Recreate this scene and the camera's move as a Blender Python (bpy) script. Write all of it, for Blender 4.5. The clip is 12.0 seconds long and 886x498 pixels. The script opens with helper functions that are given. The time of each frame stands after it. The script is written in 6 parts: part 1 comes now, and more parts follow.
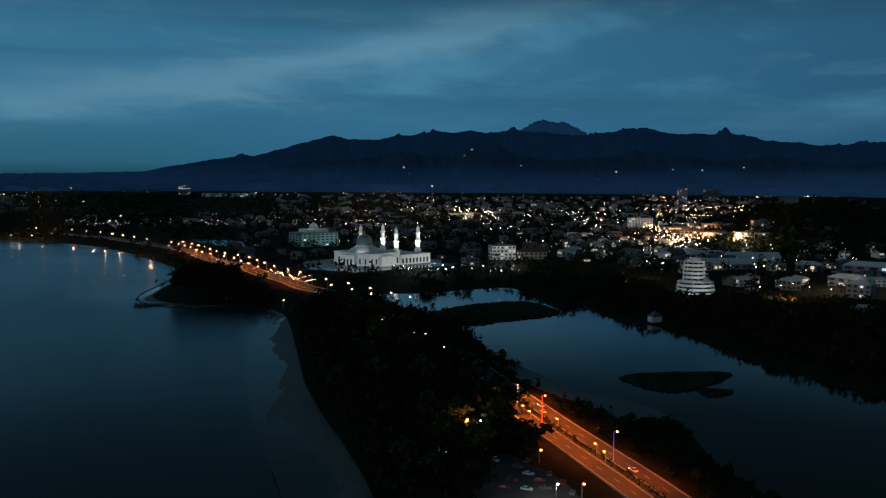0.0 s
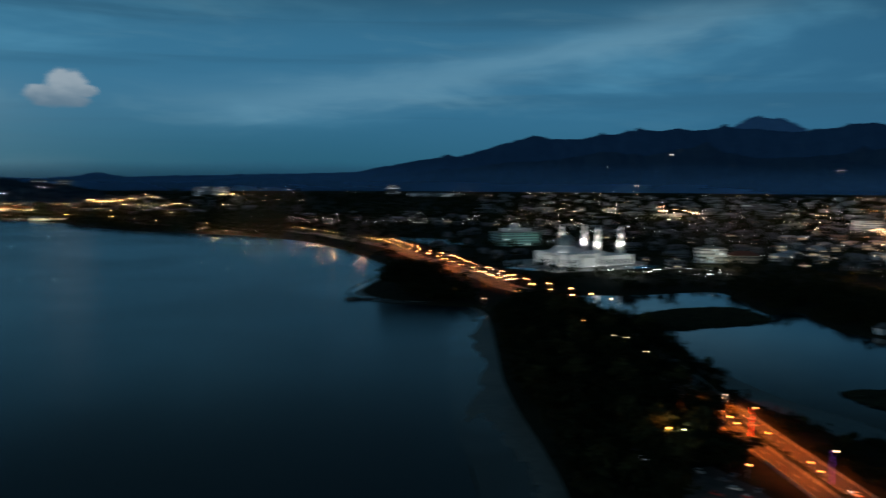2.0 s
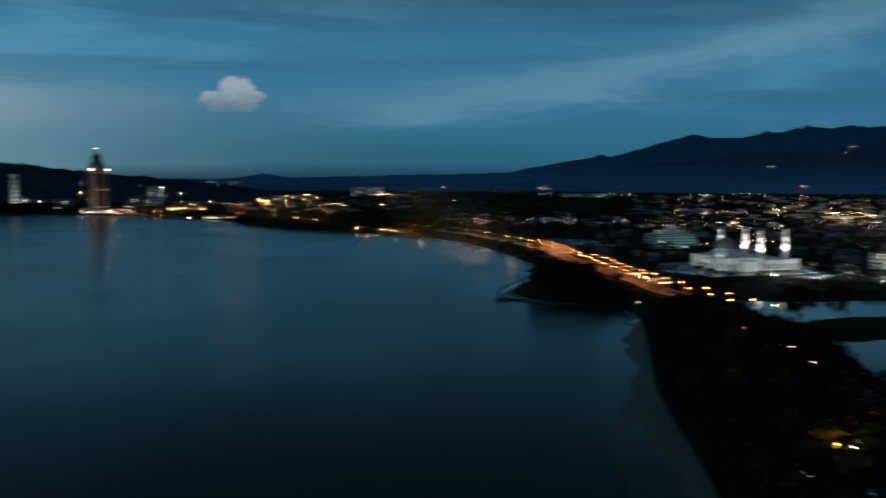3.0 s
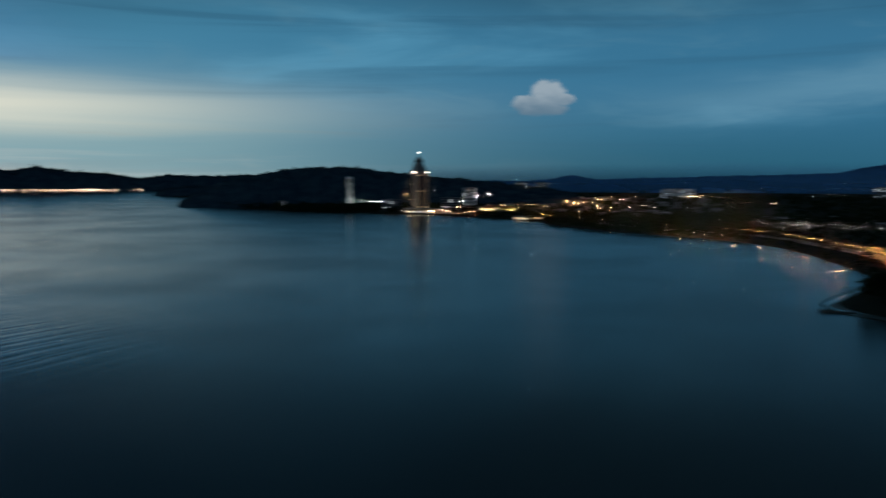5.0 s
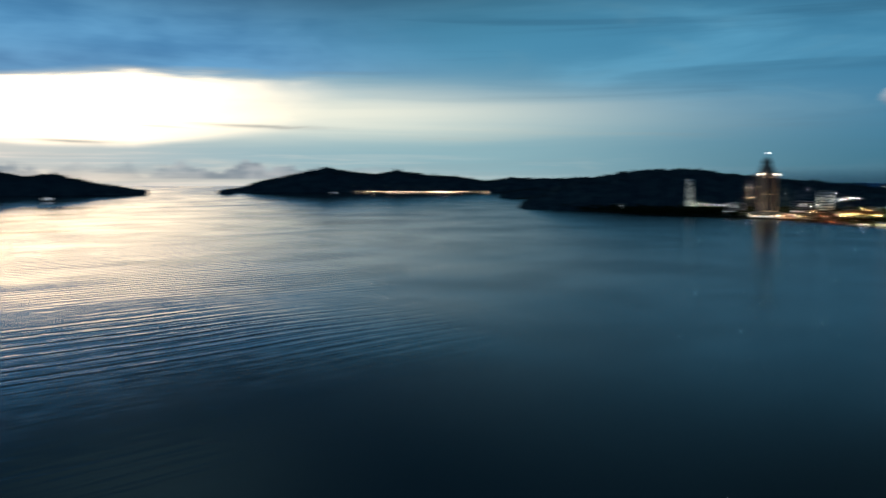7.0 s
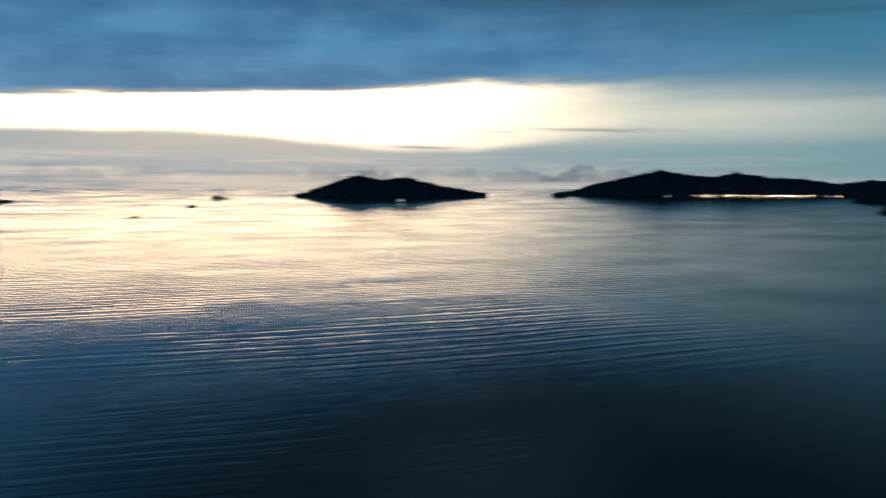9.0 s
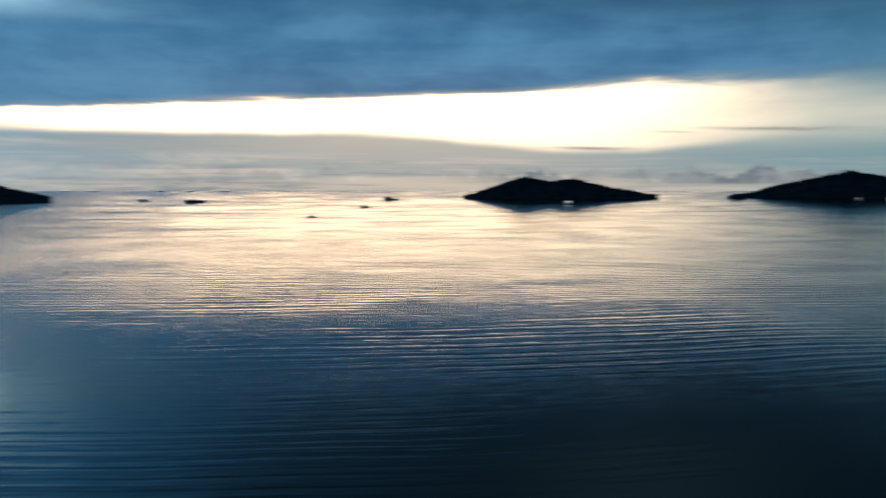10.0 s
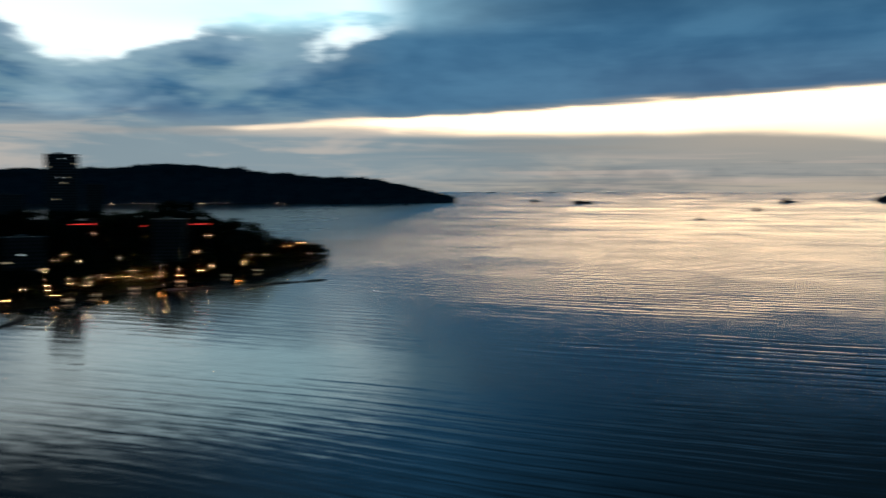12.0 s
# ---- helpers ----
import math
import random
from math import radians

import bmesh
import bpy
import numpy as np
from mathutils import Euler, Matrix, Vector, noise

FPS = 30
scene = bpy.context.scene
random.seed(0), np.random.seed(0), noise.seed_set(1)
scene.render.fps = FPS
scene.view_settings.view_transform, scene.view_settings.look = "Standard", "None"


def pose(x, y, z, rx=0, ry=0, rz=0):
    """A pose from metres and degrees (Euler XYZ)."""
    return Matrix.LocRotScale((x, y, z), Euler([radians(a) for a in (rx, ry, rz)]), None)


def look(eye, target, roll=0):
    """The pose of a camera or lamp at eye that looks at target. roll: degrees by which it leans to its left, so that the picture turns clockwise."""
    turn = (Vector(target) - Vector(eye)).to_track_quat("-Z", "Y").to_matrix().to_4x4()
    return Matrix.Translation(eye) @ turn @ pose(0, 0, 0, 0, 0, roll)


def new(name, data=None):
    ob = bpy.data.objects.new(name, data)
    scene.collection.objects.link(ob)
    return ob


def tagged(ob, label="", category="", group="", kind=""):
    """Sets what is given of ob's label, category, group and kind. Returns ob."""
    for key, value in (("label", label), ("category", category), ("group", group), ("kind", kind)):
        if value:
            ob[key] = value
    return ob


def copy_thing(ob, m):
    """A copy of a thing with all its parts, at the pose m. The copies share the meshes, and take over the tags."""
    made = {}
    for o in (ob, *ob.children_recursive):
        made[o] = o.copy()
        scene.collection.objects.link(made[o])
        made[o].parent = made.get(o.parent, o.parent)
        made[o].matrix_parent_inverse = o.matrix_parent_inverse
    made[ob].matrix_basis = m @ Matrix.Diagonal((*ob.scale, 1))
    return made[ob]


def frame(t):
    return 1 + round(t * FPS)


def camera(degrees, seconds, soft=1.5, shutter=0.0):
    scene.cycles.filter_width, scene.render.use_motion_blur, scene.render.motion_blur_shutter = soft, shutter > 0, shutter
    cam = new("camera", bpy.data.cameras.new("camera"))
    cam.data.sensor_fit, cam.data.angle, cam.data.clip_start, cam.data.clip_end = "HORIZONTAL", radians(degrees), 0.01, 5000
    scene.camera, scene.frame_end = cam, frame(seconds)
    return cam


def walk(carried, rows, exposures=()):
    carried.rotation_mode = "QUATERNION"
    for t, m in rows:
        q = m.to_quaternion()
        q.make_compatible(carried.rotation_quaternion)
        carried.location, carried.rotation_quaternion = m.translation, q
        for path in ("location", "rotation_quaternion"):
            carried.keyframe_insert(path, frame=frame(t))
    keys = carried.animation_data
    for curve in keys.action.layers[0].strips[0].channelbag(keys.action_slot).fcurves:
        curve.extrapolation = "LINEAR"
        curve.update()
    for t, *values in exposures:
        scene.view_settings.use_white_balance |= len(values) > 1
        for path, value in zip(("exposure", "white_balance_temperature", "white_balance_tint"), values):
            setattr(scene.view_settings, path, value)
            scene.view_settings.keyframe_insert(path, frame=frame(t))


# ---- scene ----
# ---- camera: a drone that hovers and turns ----
H = 100.0                       # height of the eye over the sea
cam = camera(54.8, 12.0, soft=1.25, shutter=1.35)
TURN = [                        # seconds, yaw, pitch, roll
    (0.0, 0.0, -4.69, -0.43), (0.034, 0.03, -4.69, -0.43), (0.1, 0.41, -4.7, -0.43), (0.3, 1.5, -4.71, -0.42), (0.5, 2.69, -4.72, -0.42), (1.0, 5.48, -4.74, -0.4), (1.5, 8.67, -4.76, -0.37),
    (2.0, 13.45, -4.78, -0.32), (2.5, 18.36, -4.79, -0.27), (3.0, 23.56, -4.79, -0.22), (3.2, 25.6, -4.79, -0.2),
    (4.8, 42.01, -4.74, -0.06), (5.0, 43.92, -4.73, -0.04), (5.5, 49.22, -4.7, -0.01), (6.0, 54.54, -4.66, 0.02),
    (6.5, 60.22, -4.61, 0.04), (7.0, 66.21, -4.56, 0.05), (7.2, 68.61, -4.54, 0.05), (8.8, 85.95, -4.35, 0.04),
    (9.0, 88.16, -4.33, 0.03), (9.5, 93.95, -4.28, 0.02), (10.0, 99.32, -4.23, 0.01), (10.5, 105.09, -4.19, -0.01),
    (11.0, 111.93, -4.16, -0.02), (11.5, 118.24, -4.14, -0.02), (12.0, 124.76, -4.14, -0.01),
]
walk(cam, [(t, pose(0, 0, H, 90 + p, r, a)) for t, a, p, r in TURN],
     [(0.0, 0.20), (3.0, 0.27), (5.0, 0.30), (6.0, 0.46), (7.0, 0.60), (9.0, 0.22), (9.5, 0.14), (10.5, -0.04), (12.0, -0.34)])

# ---- world: dusk sky after sunset ----
class Ex:
    """A value in a node tree, so that sums and products can be written out."""
    def __init__(self, tree, socket):
        self.tree, self.socket = tree, socket

    def op(self, kind, *others, clamp=False):
        node = self.tree.nodes.new("ShaderNodeMath")
        node.operation, node.use_clamp = kind, clamp
        for i, v in enumerate((self, *others)):
            if isinstance(v, Ex):
                self.tree.links.new(v.socket, node.inputs[i])
            else:
                node.inputs[i].default_value = v
        return Ex(self.tree, node.outputs[0])

    def __add__(self, o): return self.op("ADD", o)
    def __radd__(self, o): return self.op("ADD", o)
    def __sub__(self, o): return self.op("SUBTRACT", o)
    def __rsub__(self, o): return (self * -1.0).op("ADD", o)
    def __mul__(self, o): return self.op("MULTIPLY", o)
    def __rmul__(self, o): return self.op("MULTIPLY", o)
    def __truediv__(self, o): return self.op("DIVIDE", o)
    def exp(self): return self.op("EXPONENT")
    def step(self, a, b):
        """0 below a, 1 above b, smooth between."""
        node = self.tree.nodes.new("ShaderNodeMapRange")
        node.interpolation_type = "SMOOTHSTEP"
        for k, v in (("Value", self), ("From Min", a), ("From Max", b)):
            if isinstance(v, Ex):
                self.tree.links.new(v.socket, node.inputs[k])
            else:
                node.inputs[k].default_value = v
        if not isinstance(a, Ex) and not isinstance(b, Ex) and a > b:
            node.inputs["From Min"].default_value, node.inputs["From Max"].default_value = b, a
            return 1.0 - Ex(self.tree, node.outputs[0])
        return Ex(self.tree, node.outputs[0])
    def bell(self, centre, width):
        q = (self - centre) / width
        return (q * q * -1.0).exp()


def vec(tree, x, y, z):
    node = tree.nodes.new("ShaderNodeCombineXYZ")
    for i, v in enumerate((x, y, z)):
        if isinstance(v, Ex):
            tree.links.new(v.socket, node.inputs[i])
        else:
            node.inputs[i].default_value = v
    return node.outputs[0]


def fbm(tree, vector, scale, detail=6.0, rough=0.55, warp=0.0):
    node = tree.nodes.new("ShaderNodeTexNoise")
    node.inputs["Scale"].default_value, node.inputs["Detail"].default_value = scale, detail
    node.inputs["Roughness"].default_value, node.inputs["Distortion"].default_value = rough, warp
    tree.links.new(vector, node.inputs["Vector"])
    return Ex(tree, node.outputs[0])


def blend(tree, factor, a, b, kind="MIX"):
    node = tree.nodes.new("ShaderNodeMix")
    node.data_type, node.blend_type, node.clamp_factor = "RGBA", kind, True
    for slot, v in ((node.inputs[0], factor), (node.inputs[6], a), (node.inputs[7], b)):
        if isinstance(v, Ex):
            tree.links.new(v.socket, slot)
        elif isinstance(v, tuple):
            slot.default_value = (*v, 1)
        elif isinstance(v, (int, float)):
            slot.default_value = v
        else:
            tree.links.new(v, slot)
    return node.outputs[2]


def dusk_sky():
    world = bpy.data.worlds.new("dusk_sky")
    scene.world = world
    world.use_nodes = True
    t = world.node_tree
    bg = t.nodes["Background"]
    co = t.nodes.new("ShaderNodeTexCoord").outputs["Generated"]
    sp = t.nodes.new("ShaderNodeSeparateXYZ")
    t.links.new(co, sp.inputs[0])
    x, y, z = (Ex(t, s) for s in sp.outputs)
    az = (x * -1.0).op("ARCTAN2", y) * 57.2958
    el = z.op("ARCSINE") * 57.2958
    # cloud noises, drawn out along the horizon
    flat = vec(t, az * 0.05, el * 0.22, 0.0)
    wide = fbm(t, flat, 0.9, 7, 0.55, 0.4)
    fine = fbm(t, vec(t, az * 0.12, el * 0.5, 3.0), 1.0, 8, 0.6, 0.6)
    lump = fbm(t, vec(t, az * 0.13, el * 0.30, 7.0), 1.0, 8, 0.6, 0.3)
    streak = fbm(t, vec(t, az * 0.035, el * 0.75, 11.0), 1.0, 5, 0.5, 0.5)
    near_sun = az.bell(102.0, 43.0)
    # clear blue, paler towards the afterglow, darker in the east and overhead
    col = blend(t, near_sun, (0.0300, 0.130, 0.230), (0.067, 0.238, 0.350))
    col = blend(t, az.step(8.0, -40.0) * 0.60, col, (0.010, 0.040, 0.092))
    col = blend(t, el.step(6.0, -1.0) * az.bell(32.0, 34.0) * 0.9, col, (0.0125, 0.074, 0.112))
    # pale veils and darker bars
    col = blend(t, (wide.step(0.46, 0.70) * 0.6) * el.step(2.0, 6.0), col, (0.085, 0.265, 0.400))
    col = blend(t, streak.step(0.50, 0.72) * 0.40, col, (0.022, 0.085, 0.150))
    col = blend(t, fine.step(0.50, 0.72) * 0.25 * el.step(2.0, 5.0), col, (0.085, 0.205, 0.285))
    rise = ((27.0 - az) / 33.0).op("MAXIMUM", 0.0).op("POWER", 1.5) * 6.3 + 4.7
    beam = (el + fine * 2.6 - 1.3 + wide * 1.5 - 0.75).bell(rise, 1.15) * az.step(37.0, 20.0) * az.step(-16.0, 2.0)
    col = blend(t, beam * (0.24 + wide * 0.46), col, (0.135, 0.285, 0.385))
    # afterglow: cream wedge, bright slit, grey deck below
    cream = az.bell(101.0, 22.0) * el.step(10.0, 5.0)
    col = blend(t, cream * (0.62 + streak * 0.35), col, (0.63, 0.52, 0.41))
    col = blend(t, az.bell(67.0, 20.0) * el.step(8.5, 1.0) * 0.65, col, (0.215, 0.355, 0.370))
    wedge = (el + streak * 1.8 - 0.9).bell(4.3, 1.5) * az.bell(77.0, 19.0)
    col = blend(t, wedge * 0.62, col, (0.84, 0.77, 0.59))
    low = el.step(3.0, 0.6) * az.bell(112.0, 34.0)
    col = blend(t, low * 0.70, col, (0.315, 0.365, 0.385))
    col = blend(t, (el + fine * 0.7).bell(0.45, 0.55) * az.bell(98.0, 24.0) * 0.75, col, (0.66, 0.55, 0.43))
    col = blend(t, (streak * 0.6 + fine * 0.4).step(0.48, 0.58) * low * 0.75, col, (0.18, 0.225, 0.25))
    col = blend(t, (fine * 0.5 + wide * 0.5).step(0.52, 0.62) * low * 0.65, col, (0.74, 0.64, 0.52))
    wisp = fbm(t, vec(t, az * 0.06, el * 1.7, 17.0), 1.0, 6, 0.58, 0.3)
    col = blend(t, wisp.step(0.50, 0.64) * low * 0.65, col, (0.70, 0.58, 0.50))
    col = blend(t, wisp.step(0.47, 0.34) * low * 0.60, col, (0.19, 0.235, 0.27))
    top = 6.7 - (az - 86.0).op("MAXIMUM", 0.0) * 0.050 + (fine - 0.5) * 0.9 + (streak - 0.5) * 0.8
    foot = 2.1 + az.step(90.0, 105.0) * 1.15 + (86.0 - az).op("MAXIMUM", 0.0) * 0.10 + (fine - 0.5) * 0.5
    slit = el.step(foot - 0.15, foot + 0.5) * (1.0 - el.step(top - 0.45, top + 0.15)) * (az + fine * 8.0).step(77.0, 96.0) * (az + fine * 10.0).step(149.0, 138.0)
    core = blend(t, az.step(86.0, 114.0), (2.7, 2.05, 1.35), (7.8, 5.35, 3.1))
    blaze = blend(t, (el - foot) / (top - foot), (1.15, 0.96, 0.73), core)
    col = blend(t, slit, col, blaze)
    for centre, half, high, thick, tilt, tone in ((89.6, 2.6, 2.45, 0.13, 0.02, 0.85), (78.0, 4.2, 3.55, 0.12, 0.035, 0.75), (67.5, 3.0, 2.75, 0.11, 0.02, 0.6), (84.5, 1.6, 3.45, 0.07, 0.03, 0.45), (106.0, 5.0, 5.9, 0.10, -0.04, 0.5)):
        bar = (el - (az - centre) * tilt + (fine - 0.5) * 0.7 + (streak - 0.5) * 0.3).bell(high, thick) * az.bell(centre, half) * (fine.step(0.30, 0.50) * tone)
        col = blend(t, bar, col, (0.27, 0.27, 0.25))
    # dark cloud deck above the slit, with torn white holes in the south-west
    deck = el.step(top - 0.2, top + 0.5) * az.step(62.0, 82.0) * el.step(42.0, 15.0)
    tone = (lump * 0.40 + wide * 0.46 + streak * 0.14).step(0.38, 0.62)
    shade = blend(t, tone, (0.040, 0.140, 0.282), (0.092, 0.250, 0.425))
    col = blend(t, deck * 0.92, col, shade)
    west = az.step(126.0, 142.0) * el.step(1.2, 5.0)
    col = blend(t, west * (fine * 0.5 + lump * 0.5).step(0.42, 0.58) * 0.85, col, (0.27, 0.44, 0.52))
    veil = az.step(112.0, 136.0) * el.step(5.6, 3.2) * el.step(-0.2, 0.8)
    col = blend(t, veil * 0.8, col, (0.35, 0.44, 0.485))
    col = blend(t, veil * (fine * 0.55 + streak * 0.45).step(0.46, 0.60) * 0.8, col, (0.66, 0.60, 0.54))
    col = blend(t, veil * (wide * 0.6 + streak * 0.4).step(0.52, 0.66) * 0.6, col, (0.24, 0.31, 0.36))
    # sky mostly above the view, darkened to dim the water and the land
    dark = 0.97 - az.bell(131.0, 16.0) * 0.32 - az.bell(104.0, 10.0) * 0.14
    col = blend(t, (el + az.bell(74.0, 16.0) * 2.0 + az.step(52.0, 34.0) * 1.2).step(9.4, 16.5) * dark, col, blend(t, az.step(30.0, 75.0), (0.009, 0.021, 0.029), (0.004, 0.018, 0.036)))
    soft = fbm(t, vec(t, az * 0.14, el * 0.34, 21.0), 1.0, 8, 0.56, 0.2)
    rim = 7.3 + (1.0 - ((az - 147.0).op("MINIMUM", 0.0) / 7.0).exp()) * 3.1 + (az - 149.5).op("MAXIMUM", 0.0) * 0.8
    torn = (el - rim + (soft - 0.5) * 12.0).step(-0.7, 1.1) * az.step(126.0, 131.0) * el.step(17.0, 12.5)
    col = blend(t, torn, col, (1.30, 1.52, 1.55))
    pale = (el - rim + (soft - 0.5) * 11.0).step(-3.6, -0.8) * az.step(128.0, 136.0) * el.step(14.0, 10.0) * (1.0 - torn)
    col = blend(t, pale * 0.42, col, (0.48, 0.70, 0.82))
    # high bright patches added, mostly unseen, to lighten water: south-west, fainter over the bay
    gap = el.step(14.0, 19.0) * el.step(46.0, 32.0)
    col = blend(t, el.step(11.5, 14.5) * el.step(27.0, 17.0) * az.bell(127.0, 13.0) * (0.40 + lump * 0.6), col, (0.07, 0.33, 0.66))
    col = blend(t, gap * az.bell(86.0, 10.0) * 0.40, col, (0.09, 0.185, 0.225))
    col = blend(t, el.step(9.5, 11.0) * el.step(16.5, 12.8) * az.bell(137.0, 10.0) * (0.3 + lump * 0.9), col, (0.95, 1.55, 1.75))
    puff_s = fbm(t, vec(t, az * 0.45, el * 0.8, 9.0), 1.0, 6, 0.6, 0.2)
    # small heaped clouds low over the sea and one loose puff
    pile = fbm(t, vec(t, az * 0.50, 0.0, 9.0), 1.0, 5, 0.62)
    heap = (pile * 4.4 - 1.25 + (puff_s - 0.5) * 1.1 - el).step(0.0, 0.22) * el.step(0.0, 0.25) * (az.bell(79.0, 6.5) + az.bell(93.5, 4.0) * 0.75 + az.bell(112.0, 7.0) * 0.3).op("MINIMUM", 1.0)
    col = blend(t, heap * 0.88, col, blend(t, puff_s.step(0.40, 0.62), (0.115, 0.150, 0.185), (0.26, 0.28, 0.30)))
    puff_n = fbm(t, vec(t, az * 1.0, el * 1.2, 5.0), 1.3, 6, 0.62, 0.2)
    lobes = None
    for a, e, ra, re in ((37.05, 5.45, 1.30, 1.22), (35.95, 5.15, 0.85, 0.45), (38.15, 4.80, 1.30, 0.80), (37.2, 4.50, 1.65, 0.60)):
        qx, qy = (az - a) / ra, (el - e) / re
        lobe = 1.0 - (qx * qx + qy * qy).op("SQRT")
        lobes = lobe if lobes is None else lobes.op("MAXIMUM", lobe)
    puff = (lobes + (puff_n - 0.5) * 0.95).step(0.02, 0.30) * (el + (puff_n - 0.5) * 0.5).step(3.95, 4.35)
    body = blend(t, (el + (puff_n - 0.5) * 1.5).step(4.3, 5.9), (0.100, 0.165, 0.225), (0.26, 0.32, 0.37))
    col = blend(t, puff * 0.92, col, body)
    t.links.new(col, bg.inputs[0])
    bg.inputs[1].default_value = 1.0


dusk_sky()
scene.view_settings.exposure = 0.0

# ---- materials ----
def material(name, colour, rough=0.7, metal=0.0, vary=0.25, scale=1.0, bump=0.0, spec=0.5, second=None, stretch=(1, 1, 1), per_object=0.0):
    """A surface with grain at two scales; scale: blotches per metre."""
    m = bpy.data.materials.new(name)
    m.use_nodes = True
    t = m.node_tree
    b = t.nodes["Principled BSDF"]
    co = t.nodes.new("ShaderNodeTexCoord").outputs["Object"]
    mp = t.nodes.new("ShaderNodeMapping")
    mp.inputs["Scale"].default_value = stretch
    t.links.new(co, mp.inputs[0])
    big = fbm(t, mp.outputs[0], scale, 5, 0.6)
    small = fbm(t, mp.outputs[0], scale * 9.0, 4, 0.6)
    mixv = (big * 0.65 + small * 0.35).step(0.32, 0.68)
    dark = tuple(c * (1 - vary) for c in colour)
    light = second or tuple(min(1.0, c * (1 + vary)) for c in colour)
    col = blend(t, mixv, dark, light)
    if per_object:
        info = t.nodes.new("ShaderNodeObjectInfo")
        r = Ex(t, info.outputs["Random"])
        col = blend(t, r * per_object, col, tuple(c * 0.35 for c in colour))
    t.links.new(col, b.inputs["Base Color"])
    t.links.new((big * 0.25 + (rough - 0.12)).socket, b.inputs["Roughness"])
    b.inputs["Metallic"].default_value = metal
    b.inputs["Specular IOR Level"].default_value = spec
    if bump:
        bn = t.nodes.new("ShaderNodeBump")
        bn.inputs["Strength"].default_value, bn.inputs["Distance"].default_value = 0.6, bump
        t.links.new((big * 0.5 + small * 0.5).socket, bn.inputs["Height"])
        t.links.new(bn.outputs[0], b.inputs["Normal"])
    return m


def glow(name, colour, strength, vary=0.0):
    m = bpy.data.materials.new(name)
    m.use_nodes = True
    t = m.node_tree
    b = t.nodes["Principled BSDF"]
    b.inputs["Base Color"].default_value = (*colour, 1)
    b.inputs["Emission Color"].default_value = (*colour, 1)
    b.inputs["Emission Strength"].default_value = strength
    if vary:
        geo = t.nodes.new("ShaderNodeNewGeometry")
        r = Ex(t, geo.outputs["Random Per Island"])
        t.links.new((r * r * (strength * vary) + strength * (1 - vary)).socket, b.inputs["Emission Strength"])
    m.cycles.emission_sampling = "NONE"
    return m


def foliage(name, colour, second):
    m = bpy.data.materials.new(name)
    m.use_nodes = True
    t = m.node_tree
    b = t.nodes["Principled BSDF"]
    geo = t.nodes.new("ShaderNodeNewGeometry")
    info = t.nodes.new("ShaderNodeObjectInfo")
    r = Ex(t, geo.outputs["Random Per Island"]) * 0.6 + Ex(t, info.outputs["Random"]) * 0.4
    t.links.new(blend(t, r, colour, second), b.inputs["Base Color"])
    b.inputs["Roughness"].default_value = 0.8
    b.inputs["Specular IOR Level"].default_value = 0.05
    return m


